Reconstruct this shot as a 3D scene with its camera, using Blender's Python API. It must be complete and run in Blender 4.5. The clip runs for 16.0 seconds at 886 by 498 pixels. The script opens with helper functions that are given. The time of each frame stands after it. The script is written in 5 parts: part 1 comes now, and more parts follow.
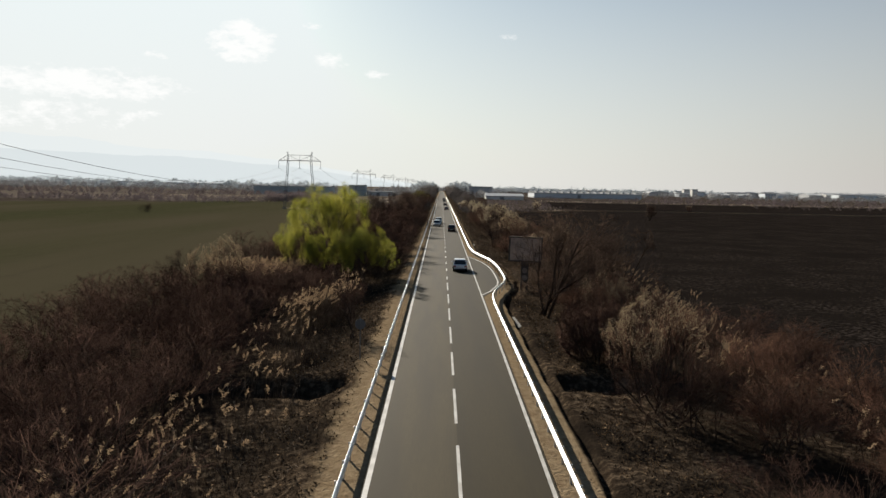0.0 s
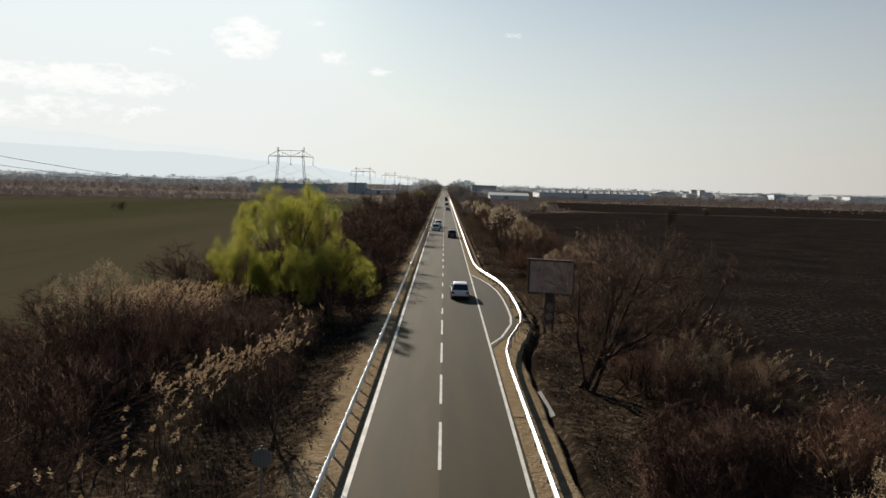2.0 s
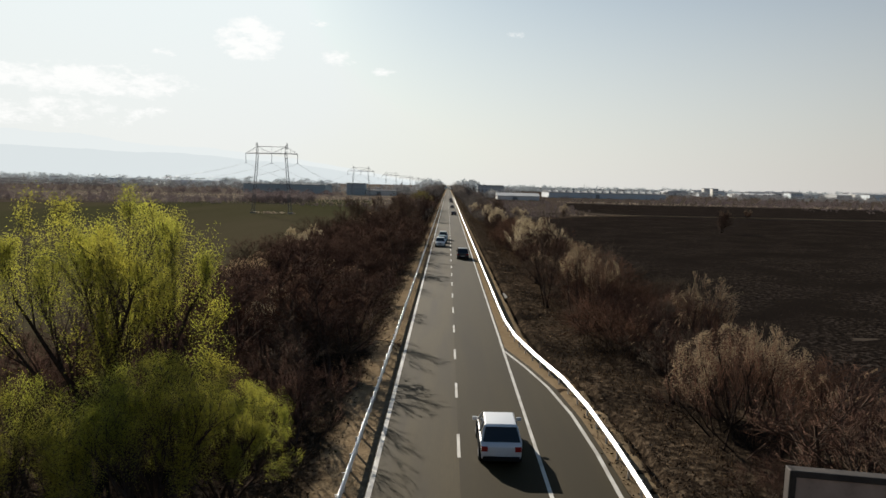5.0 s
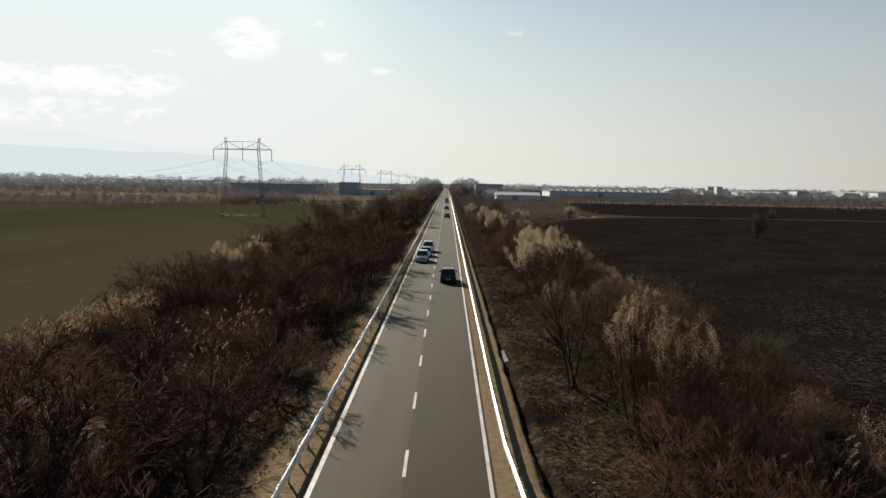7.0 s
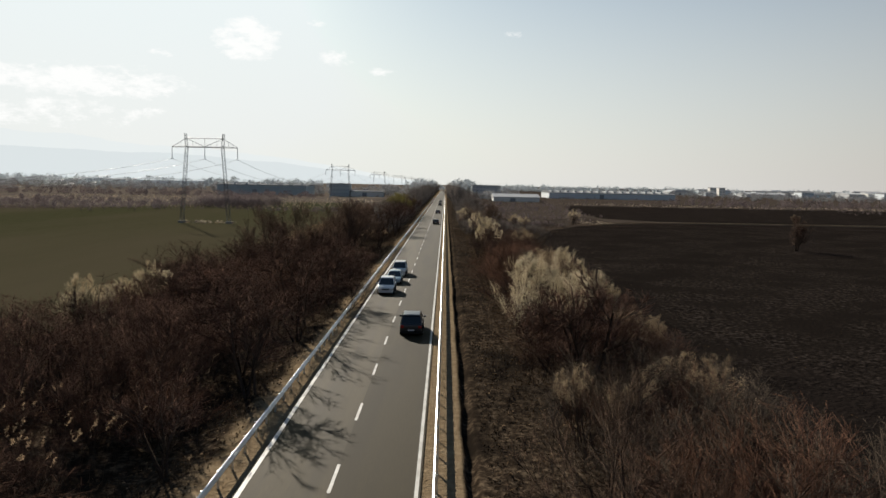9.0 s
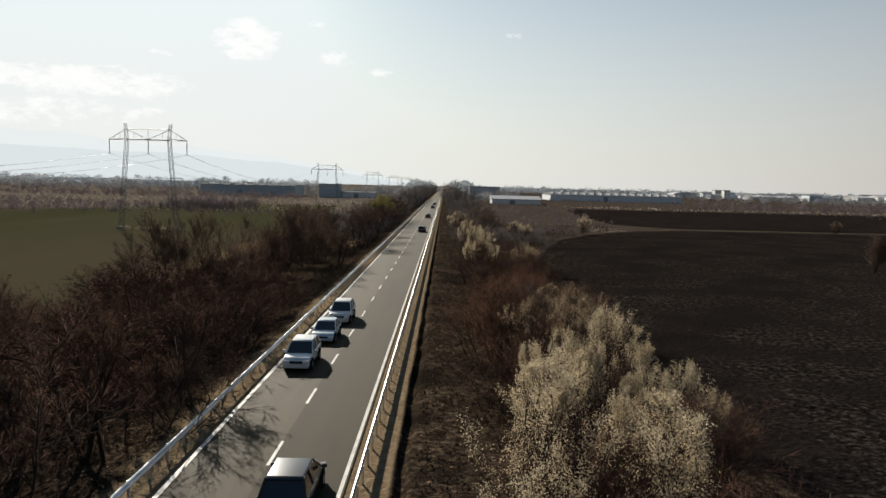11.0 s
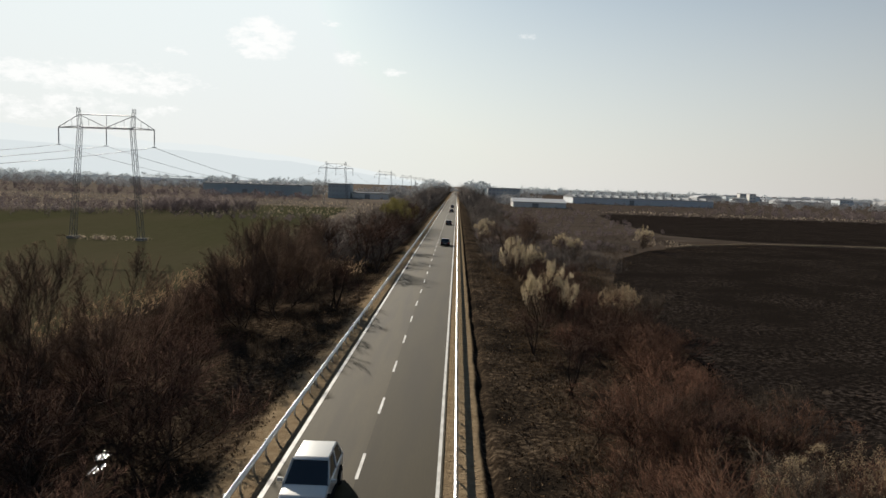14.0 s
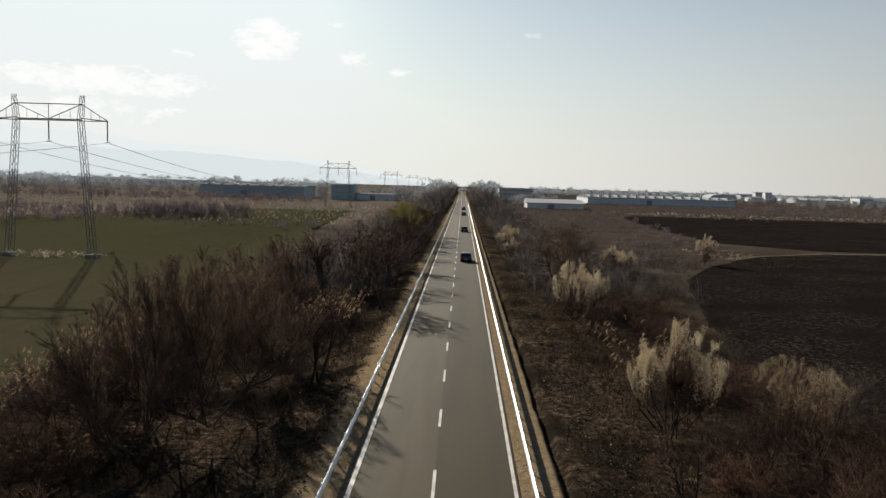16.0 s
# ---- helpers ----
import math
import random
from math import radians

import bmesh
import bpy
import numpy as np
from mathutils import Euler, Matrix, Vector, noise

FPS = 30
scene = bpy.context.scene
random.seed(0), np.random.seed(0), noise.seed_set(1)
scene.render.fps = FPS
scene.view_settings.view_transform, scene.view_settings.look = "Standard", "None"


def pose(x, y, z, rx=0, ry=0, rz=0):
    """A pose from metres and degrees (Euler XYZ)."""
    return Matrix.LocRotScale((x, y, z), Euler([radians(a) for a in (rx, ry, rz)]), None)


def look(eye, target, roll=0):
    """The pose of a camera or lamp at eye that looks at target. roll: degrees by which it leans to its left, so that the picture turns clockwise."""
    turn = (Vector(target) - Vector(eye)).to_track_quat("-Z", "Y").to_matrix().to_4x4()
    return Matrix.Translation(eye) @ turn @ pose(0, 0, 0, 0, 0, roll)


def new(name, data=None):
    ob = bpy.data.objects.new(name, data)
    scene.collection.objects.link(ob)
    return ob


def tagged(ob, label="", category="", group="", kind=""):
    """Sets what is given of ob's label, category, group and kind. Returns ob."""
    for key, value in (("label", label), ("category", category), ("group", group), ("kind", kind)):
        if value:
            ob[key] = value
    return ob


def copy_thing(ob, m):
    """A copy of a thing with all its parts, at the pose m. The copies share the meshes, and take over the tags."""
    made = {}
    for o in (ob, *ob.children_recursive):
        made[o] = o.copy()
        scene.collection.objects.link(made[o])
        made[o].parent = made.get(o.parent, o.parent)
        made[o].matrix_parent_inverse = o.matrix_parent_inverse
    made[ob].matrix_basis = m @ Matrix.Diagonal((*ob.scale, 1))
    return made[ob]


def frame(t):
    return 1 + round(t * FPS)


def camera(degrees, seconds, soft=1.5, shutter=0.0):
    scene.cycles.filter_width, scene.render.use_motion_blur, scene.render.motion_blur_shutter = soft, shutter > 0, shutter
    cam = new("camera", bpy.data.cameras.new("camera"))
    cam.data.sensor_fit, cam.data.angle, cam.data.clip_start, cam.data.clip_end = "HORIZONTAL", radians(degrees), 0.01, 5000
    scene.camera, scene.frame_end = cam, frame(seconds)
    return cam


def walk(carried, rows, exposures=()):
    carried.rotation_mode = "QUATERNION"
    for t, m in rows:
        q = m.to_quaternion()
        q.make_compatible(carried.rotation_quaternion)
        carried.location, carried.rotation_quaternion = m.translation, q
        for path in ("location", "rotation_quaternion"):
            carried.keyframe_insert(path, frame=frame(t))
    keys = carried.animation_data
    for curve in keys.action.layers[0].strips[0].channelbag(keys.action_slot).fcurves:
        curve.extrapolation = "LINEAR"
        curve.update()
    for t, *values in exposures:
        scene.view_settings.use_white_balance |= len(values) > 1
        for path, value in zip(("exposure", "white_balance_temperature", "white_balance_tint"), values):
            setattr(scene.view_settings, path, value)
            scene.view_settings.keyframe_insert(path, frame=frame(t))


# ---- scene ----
cam = camera(62.0, 16.0)
PATH = [
    (0, (-0.923, 0.509, 11.258), (-0.915, 2.502, 11.087), 1.1),
    (0.5, (-0.024, 5.354, 11.385), (-0.019, 7.347, 11.209), 1.2),
    (1, (0.402, 10.818, 11.45), (0.406, 12.81, 11.273), 1.3),
    (1.5, (0.412, 17.006, 11.498), (0.413, 18.999, 11.323), 1.5),
    (2, (-0.126, 23.736, 11.551), (-0.125, 25.729, 11.375), 1.6),
    (2.5, (-0.718, 31.183, 11.481), (-0.718, 33.176, 11.308), 1.6),
    (3, (-1.334, 38.396, 11.386), (-1.336, 40.388, 11.214), 1.6),
    (3.5, (-1.545, 45.687, 11.577), (-1.55, 47.679, 11.403), 1.6),
    (4, (-1.501, 52.506, 11.687), (-1.508, 54.499, 11.512), 1.4),
    (6.5, (0.989, 88.723, 11.917), (0.979, 90.715, 11.737), 1.2),
    (7, (1.524, 95.943, 11.834), (1.516, 97.935, 11.654), 1.1),
    (7.5, (2.501, 103.148, 11.98), (2.493, 105.14, 11.798), 1.1),
    (8, (3.215, 109.96, 12.1), (3.208, 111.952, 11.919), 1.1),
    (8.5, (3.787, 116.5, 12.2), (3.782, 118.492, 12.019), 1.1),
    (9, (4.412, 123.455, 12.3), (4.408, 125.447, 12.122), 1.1),
    (11.5, (7.584, 163.665, 12.25), (7.579, 165.657, 12.075), 1.5),
    (12, (7.286, 169.145, 12.25), (7.272, 171.137, 12.075), 1.6),
    (12.5, (6.618, 174.222, 12.421), (6.6, 176.214, 12.245), 1.7),
    (13, (5.83, 180.085, 12.298), (5.806, 182.077, 12.122), 1.8),
    (13.5, (4.754, 186.638, 12.348), (4.726, 188.63, 12.174), 1.8),
    (14, (3.868, 193.375, 12.553), (3.834, 195.367, 12.378), 1.9),
    (14.5, (2.769, 200.313, 12.53), (2.731, 202.305, 12.355), 1.8),
    (15, (1.912, 207.371, 12.594), (1.869, 209.363, 12.42), 1.7),
    (15.5, (1.225, 214.406, 12.672), (1.18, 216.398, 12.498), 1.6),
    (16, (0.884, 221.334, 12.84), (0.834, 223.326, 12.664), 1.6),
]
walk(cam, [(t, look(eye, target, roll)) for t, eye, target, roll in PATH])
# sky: (azimuth, height, half width, half height, weight) of each cloud, in degrees
CLOUDS = [(-15.0, 10.2, 3.6, 2.2, 1.0), (-10.0, 11.6, 1.9, 0.5, 0.75), (-8.6, 9.2, 2.3, 1.0, 0.85), (-5.0, 8.3, 1.6, 0.5, 0.8),
          (-26.5, 6.6, 11.0, 1.7, 0.95), (-29.0, 4.4, 12.0, 1.6, 0.75), (-21.0, 8.8, 1.4, 0.5, 0.6), (5.0, 11.2, 1.2, 0.35, 0.55), (3.2, 9.9, 0.6, 0.3, 0.55)]
HAZE_TOP, HAZE_MAX, HAZE_SUN, HAZE_AWAY, CLOUD, SKY = 0.39, 0.97, (8.95, 9.06, 8.74, 1), (4.2, 3.72, 3.4, 1), (10.2, 10.2, 10.05, 1), 0.06
SKY_TINT = (0.585, 0.715, 0.755)
SKY_MOST = (8.05, 9.2, 9.6)
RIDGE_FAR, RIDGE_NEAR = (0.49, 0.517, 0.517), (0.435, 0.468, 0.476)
EXPOSURE = 0.737
scene.view_settings.exposure = EXPOSURE

# ---------------------------------------------------------------- sky and sun
SUN_AZ, SUN_EL = -25.0, 23.4          # degrees from +y towards +x; height
sun_way = Vector((math.sin(radians(SUN_AZ)) * math.cos(radians(SUN_EL)), math.cos(radians(SUN_AZ)) * math.cos(radians(SUN_EL)), math.sin(radians(SUN_EL))))
lamp = bpy.data.lights.new("sun", "SUN")
lamp.energy, lamp.angle, lamp.color = 5.0, radians(0.6), (1.0, 0.92, 0.80)
sun = new("sun", lamp)
sun.matrix_world = look((0, 0, 60), Vector((0, 0, 60)) - sun_way)

world = bpy.data.worlds.new("sky")
scene.world = world
world.use_nodes = True
wn, wl = world.node_tree.nodes, world.node_tree.links
wn.clear()


def wnode(kind, **values):
    n = wn.new(kind)
    for k, v in values.items():
        n.inputs[k].default_value = v
    return n


sky = wn.new("ShaderNodeTexSky")
sky.sky_type, sky.sun_disc = "NISHITA", False
sky.sun_elevation, sky.sun_rotation = radians(SUN_EL), radians(SUN_AZ)
sky.air_density, sky.dust_density, sky.ozone_density, sky.altitude = 1.0, 1.0, 1.0, 200
tex = wn.new("ShaderNodeTexCoord")


def wmath(op, a, b=None, c=None):
    n = wn.new("ShaderNodeMath")
    n.operation = op
    for k, v in enumerate((a, b, c)):
        if v is not None:
            if isinstance(v, (int, float)):
                n.inputs[k].default_value = v
            else:
                wl.new(v, n.inputs[k])
    return n.outputs[0]


sep = wn.new("ShaderNodeSeparateXYZ")
wl.new(tex.outputs["Generated"], sep.inputs[0])
azim = wmath("ARCTAN2", sep.outputs[0], sep.outputs[1])
elev = wmath("ARCSINE", sep.outputs[2])


def cloud(az, el, half_w, half_h):
    """A soft window in the sky, 1 in its middle, at an azimuth and height in degrees."""
    a = wmath("DIVIDE", wmath("SUBTRACT", azim, radians(az)), radians(half_w))
    e = wmath("DIVIDE", wmath("SUBTRACT", elev, radians(el)), radians(half_h))
    return wmath("MAXIMUM", wmath("SUBTRACT", 1.0, wmath("ADD", wmath("MULTIPLY", a, a), wmath("MULTIPLY", e, e))), 0.0)


puff = wnode("ShaderNodeTexNoise", Scale=34.0, Detail=8.0, Roughness=0.7)
stretch = wn.new("ShaderNodeMapping")
stretch.inputs["Scale"].default_value = (1.0, 1.0, 2.2)
wl.new(tex.outputs["Generated"], stretch.inputs[0])
wl.new(stretch.outputs[0], puff.inputs["Vector"])
total = None
for spot in CLOUDS:
    c = cloud(*spot[:4])
    c = wmath("MULTIPLY", c, spot[4])
    total = c if total is None else wmath("MAXIMUM", total, c)
amount = wmath("MINIMUM", wmath("MAXIMUM", wmath("MULTIPLY", wmath("ADD", puff.outputs["Fac"], wmath("SUBTRACT", wmath("MULTIPLY", total, 0.42), 0.715)), 5.0), 0.0), 0.85)
# thin spring haze, whitest near the horizon
hazy = wmath("POWER", wmath("SUBTRACT", 1.0, wmath("MINIMUM", wmath("MAXIMUM", wmath("DIVIDE", sep.outputs[2], HAZE_TOP), 0.0), 1.0)), 0.9)
hazemix = wn.new("ShaderNodeMixRGB")
wl.new(wmath("MULTIPLY", hazy, HAZE_MAX), hazemix.inputs[0])
# the haze evens out the brightest sky round the sun
even = wn.new("ShaderNodeVectorMath")
even.operation = "MINIMUM"
clear = wn.new("ShaderNodeVectorMath")
clear.operation = "MULTIPLY"
wl.new(sky.outputs[0], clear.inputs[0])
clear.inputs[1].default_value = SKY_TINT
wl.new(clear.outputs[0], even.inputs[0])
even.inputs[1].default_value = SKY_MOST
wl.new(even.outputs[0], hazemix.inputs[1])
# brighter towards the sun
nearer = wn.new("ShaderNodeVectorMath")
nearer.operation = "DOT_PRODUCT"
wl.new(tex.outputs["Generated"], nearer.inputs[0])
nearer.inputs[1].default_value = sun_way
sunward = wmath("MAXIMUM", wmath("MINIMUM", wmath("DIVIDE", wmath("SUBTRACT", nearer.outputs["Value"], 0.22), 0.76), 1.0), 0.0)
tone = wn.new("ShaderNodeMixRGB")
wl.new(sunward, tone.inputs[0])
tone.inputs[1].default_value, tone.inputs[2].default_value = HAZE_AWAY, HAZE_SUN
wl.new(tone.outputs[0], hazemix.inputs[2])
mix = wn.new("ShaderNodeMixRGB")
wl.new(amount, mix.inputs[0])
wl.new(hazemix.outputs[0], mix.inputs[1])
mix.inputs[2].default_value = CLOUD
back = wn.new("ShaderNodeBackground")
back.inputs["Strength"].default_value = SKY
wl.new(mix.outputs[0], back.inputs[0])
out = wn.new("ShaderNodeOutputWorld")
wl.new(back.outputs[0], out.inputs[0])


# ---------------------------------------------------------------- materials
def shade(name, colours, scale=1.0, rough=0.8, metal=0.0, bump=0.0, bump_scale=None, big=None, big_scale=0.05, vary=0.0, through_light=0.0, specular=0.3, stretch=(1, 1, 1), island=0.0):
    """A procedural surface in metres: a noise runs through the colours; big: a second, larger noise that mixes another colour in;
    vary: change from object to object; island: change from piece to piece; through_light: share of light that passes leaves."""
    m = bpy.data.materials.new(name)
    m.use_nodes = True
    nt = m.node_tree
    n, l = nt.nodes, nt.links
    bsdf = n["Principled BSDF"]
    geo = n.new("ShaderNodeNewGeometry")
    mp = n.new("ShaderNodeMapping")
    mp.inputs["Scale"].default_value = stretch
    l.new(geo.outputs["Position"], mp.inputs[0])
    noise_a = n.new("ShaderNodeTexNoise")
    noise_a.inputs["Scale"].default_value, noise_a.inputs["Detail"].default_value, noise_a.inputs["Roughness"].default_value = scale, 6, 0.65
    l.new(mp.outputs[0], noise_a.inputs["Vector"])
    ramp = n.new("ShaderNodeValToRGB")
    ramp.color_ramp.elements[0].position, ramp.color_ramp.elements[1].position = 0.3, 0.7
    while len(ramp.color_ramp.elements) < len(colours):
        ramp.color_ramp.elements.new(0.5)
    for k, c in enumerate(colours):
        e = ramp.color_ramp.elements[k]
        e.position = 0.3 + 0.4 * k / max(1, len(colours) - 1)
        e.color = (*c, 1)
    l.new(noise_a.outputs["Fac"], ramp.inputs[0])
    colour = ramp.outputs[0]
    if big:
        noise_b = n.new("ShaderNodeTexNoise")
        noise_b.inputs["Scale"].default_value, noise_b.inputs["Detail"].default_value = big_scale, 4
        l.new(mp.outputs[0], noise_b.inputs["Vector"])
        r2 = n.new("ShaderNodeValToRGB")
        r2.color_ramp.elements[0].position, r2.color_ramp.elements[1].position = 0.42, 0.62
        l.new(noise_b.outputs["Fac"], r2.inputs[0])
        mixer = n.new("ShaderNodeMixRGB")
        l.new(r2.outputs[0], mixer.inputs[0])
        l.new(colour, mixer.inputs[1])
        mixer.inputs[2].default_value = (*big, 1)
        colour = mixer.outputs[0]
    if vary or island:
        if vary:
            info = n.new("ShaderNodeObjectInfo")
            source, width = info.outputs["Random"], vary
        else:
            source, width = geo.outputs["Random Per Island"], island
        spread = n.new("ShaderNodeMapRange")
        spread.inputs["To Min"].default_value, spread.inputs["To Max"].default_value = 1 - width, 1 + width
        l.new(source, spread.inputs["Value"])
        hsv = n.new("ShaderNodeHueSaturation")
        l.new(spread.outputs[0], hsv.inputs["Value"])
        l.new(colour, hsv.inputs["Color"])
        colour = hsv.outputs[0]
    l.new(colour, bsdf.inputs["Base Color"])
    bsdf.inputs["Roughness"].default_value, bsdf.inputs["Metallic"].default_value = rough, metal
    bsdf.inputs["Specular IOR Level"].default_value = specular
    if rough >= 0.89:  # matt earth, bark and straw have no sheen
        bsdf.inputs["IOR"].default_value = 1.0
    if bump:
        nb = n.new("ShaderNodeTexNoise")
        nb.inputs["Scale"].default_value, nb.inputs["Detail"].default_value = bump_scale or scale * 4, 5
        l.new(mp.outputs[0], nb.inputs["Vector"])
        b = n.new("ShaderNodeBump")
        b.inputs["Strength"].default_value, b.inputs["Distance"].default_value = 1.0, bump
        l.new(nb.outputs["Fac"], b.inputs["Height"])
        l.new(b.outputs[0], bsdf.inputs["Normal"])
    if through_light:
        tr = n.new("ShaderNodeBsdfTranslucent")
        l.new(colour, tr.inputs[0])
        ms = n.new("ShaderNodeMixShader")
        ms.inputs[0].default_value = through_light
        l.new(bsdf.outputs[0], ms.inputs[1])
        l.new(tr.outputs[0], ms.inputs[2])
        l.new(ms.outputs[0], n["Material Output"].inputs[0])
    return m


# Left lane paler from wear, with part of its low-sun sheen in the colour.
ASPHALT_OLD = shade("worn_asphalt", [(0.03994, 0.02942, 0.01128), (0.05083, 0.03761, 0.01484)], 9.0, 0.8, bump=0.003, bump_scale=60, big=(0.03378, 0.02532, 0.01097), big_scale=0.5, stretch=(1.6, 0.12, 1), specular=0.12)
ASPHALT_NEW = shade("newer_asphalt", [(0.02935, 0.02199, 0.008798), (0.0366, 0.02748, 0.01113)], 9.0, 0.82, bump=0.003, bump_scale=60, big=(0.02651, 0.02007, 0.008966), big_scale=0.4, stretch=(1.6, 0.12, 1), specular=0.1)
PAINT = shade("road_paint", [(0.4216, 0.408, 0.374), (0.5304, 0.5168, 0.476)], 6.0, 0.6, big=(0.34, 0.3196, 0.2856), big_scale=0.9)
SHOULDER = shade("sandy_shoulder", [(0.1524, 0.1084, 0.06387), (0.2355, 0.177, 0.1105)], 2.2, 0.95, bump=0.02, bump_scale=14)
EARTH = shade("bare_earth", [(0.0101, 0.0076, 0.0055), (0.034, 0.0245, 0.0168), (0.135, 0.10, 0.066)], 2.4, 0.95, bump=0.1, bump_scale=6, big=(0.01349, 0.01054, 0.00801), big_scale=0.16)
GREEN = shade("young_wheat_field", [(0.03496, 0.03496, 0.01783), (0.05152, 0.04922, 0.02645)], 1.2, 0.95, bump=0.03, bump_scale=6, big=(0.05888, 0.0506, 0.03163), big_scale=0.02, stretch=(1.0, 0.15, 1))
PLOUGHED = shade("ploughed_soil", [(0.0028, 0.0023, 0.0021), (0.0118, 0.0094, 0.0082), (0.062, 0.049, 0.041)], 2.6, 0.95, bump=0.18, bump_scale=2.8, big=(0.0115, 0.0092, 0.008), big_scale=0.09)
STEEL = shade("galvanised_steel", [(0.55, 0.56, 0.56), (0.68, 0.69, 0.69)], 3.0, 0.38, metal=0.75, specular=0.5, big=(0.5, 0.5, 0.49), big_scale=0.3)
PYLON_STEEL = shade("weathered_grey_steel", [(0.10, 0.105, 0.11), (0.15, 0.155, 0.16)], 2.0, 0.6, metal=0.3)
WIRE = shade("aluminium_wire", [(0.12, 0.12, 0.125), (0.15, 0.15, 0.15)], 2.0, 0.5, metal=0.5)
BARK = shade("dark_bark", [(0.02733, 0.01927, 0.0146), (0.06378, 0.04818, 0.03864)], 7.0, 0.95, bump=0.02, vary=0.25)
TWIG = shade("bare_brown_twigs", [(0.03717, 0.02159, 0.01606), (0.0867, 0.05213, 0.03868)], 0.7, 0.9, vary=0.35)
TWIG_RED = shade("reddish_twigs", [(0.06714, 0.03514, 0.02333), (0.1285, 0.07255, 0.04886)], 0.7, 0.9, vary=0.3)
TWIG_GREY = shade("grey_twigs", [(0.05009, 0.03871, 0.02869), (0.09517, 0.07514, 0.05738)], 0.7, 0.9, vary=0.3)
TWIG_FAN = shade("feathery_brown_twigs", [(0.06571, 0.04381, 0.03137), (0.1314, 0.08845, 0.06274)], 0.7, 0.9, vary=0.2)
WATER = shade("still_ditch_water", [(0.02, 0.02, 0.018), (0.03, 0.03, 0.027)], 2.0, 0.06, specular=0.5, bump=0.004, bump_scale=7)
WILLOW = shade("fresh_willow_leaves", [(0.234, 0.2393, 0.03167), (0.3276, 0.3237, 0.0563)], 0.5, 0.8, through_light=0.62, big=(0.3075, 0.2815, 0.04223), big_scale=0.25, island=0.12)
WILLOW_OLD = shade("olive_willow_leaves", [(0.1224, 0.108, 0.0288), (0.1872, 0.1656, 0.0504)], 0.5, 0.85, through_light=0.4, island=0.15)
BLOSSOM = shade("cream_blossom", [(0.3907, 0.3229, 0.2122), (0.5211, 0.4422, 0.3081)], 0.9, 0.8, through_light=0.45, big=(0.4053, 0.3229, 0.1986), big_scale=0.4, island=0.15)
CATKIN = shade("pale_tan_buds", [(0.231, 0.1716, 0.1023), (0.3564, 0.2772, 0.1782)], 0.9, 0.8, through_light=0.45, island=0.2)
# Far plants: bark colours lightened and greyed to imitate haze.
HAZY_TWIG = shade("haze_pale_woods", [(0.42, 0.455, 0.475), (0.50, 0.535, 0.55)], 0.02, 0.95, through_light=0.2)
FAR_TWIG = shade("haze_pale_brown_woods", [(0.07425, 0.06345, 0.05602), (0.1283, 0.1113, 0.0999)], 0.02, 0.95)
FAR_SCRUB = shade("haze_pale_mauve_scrub", [(0.165, 0.132, 0.1266), (0.2612, 0.2129, 0.2021)], 0.015, 0.95, through_light=0.15)
FAR_WOOD = shade("haze_grey_trees", [(0.2415, 0.2392, 0.238), (0.3335, 0.33, 0.3289)], 0.02, 0.95, through_light=0.2)
TRACK_EARTH = shade("pale_track_earth", [(0.1125, 0.0885, 0.06), (0.1875, 0.15, 0.105)], 1.2, 0.95, bump=0.04, bump_scale=6)
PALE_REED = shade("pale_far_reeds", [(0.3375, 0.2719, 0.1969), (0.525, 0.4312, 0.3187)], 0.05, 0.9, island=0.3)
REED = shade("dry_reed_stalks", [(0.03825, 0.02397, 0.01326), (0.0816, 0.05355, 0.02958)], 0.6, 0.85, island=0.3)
PLUME = shade("fluffy_reed_plumes", [(0.2295, 0.1561, 0.0924), (0.3315, 0.239, 0.153)], 0.6, 0.9, through_light=0.4, island=0.25)
STRAW = shade("dry_grass", [(0.0405, 0.02592, 0.01512), (0.1188, 0.07826, 0.04428)], 0.35, 0.9, island=0.45)
BRUSH = shade("dead_brush", [(0.0175, 0.01121, 0.00824), (0.0481, 0.03014, 0.02198)], 0.3, 0.95, island=0.4)


# ---------------------------------------------------------------- mesh helpers
def mesh_from(name, verts, faces, material, smooth=False):
    me = bpy.data.meshes.new(name)
    me.from_pydata([tuple(v) for v in verts], [], [tuple(f) for f in faces])
    me.materials.append(material)
    if smooth:
        me.polygons.foreach_set("use_smooth", [True] * len(me.polygons))
    me.update()
    return me


def part(name, bm, material, parent=None, label=""):
    """Links a bmesh, or a ready mesh, as one object under its thing."""
    if isinstance(bm, bpy.types.Mesh):
        me = bm
    else:
        me = bpy.data.meshes.new(name)
        bm.to_mesh(me)
        bm.free()
        me.materials.append(material)
    ob = new(name, me)
    ob.parent = parent
    if label:
        ob["label"] = label
    return ob


def thing(name, label, category, group="", kind="", at=None):
    ob = new(name)
    ob.empty_display_size = 0.2
    if at:
        ob.location = at
    return tagged(ob, label, category, group, kind)


def box(bm, x0, x1, y0, y1, z0, z1, bevel=0.0):
    made = bmesh.ops.create_cube(bm, size=1.0, matrix=Matrix.LocRotScale(((x0 + x1) / 2, (y0 + y1) / 2, (z0 + z1) / 2), None, (x1 - x0, y1 - y0, z1 - z0)))
    if bevel:
        edges = list({e for v in made["verts"] for e in v.link_edges})
        bmesh.ops.bevel(bm, geom=edges, offset=bevel, segments=2, affect="EDGES", profile=0.5)
    return bm


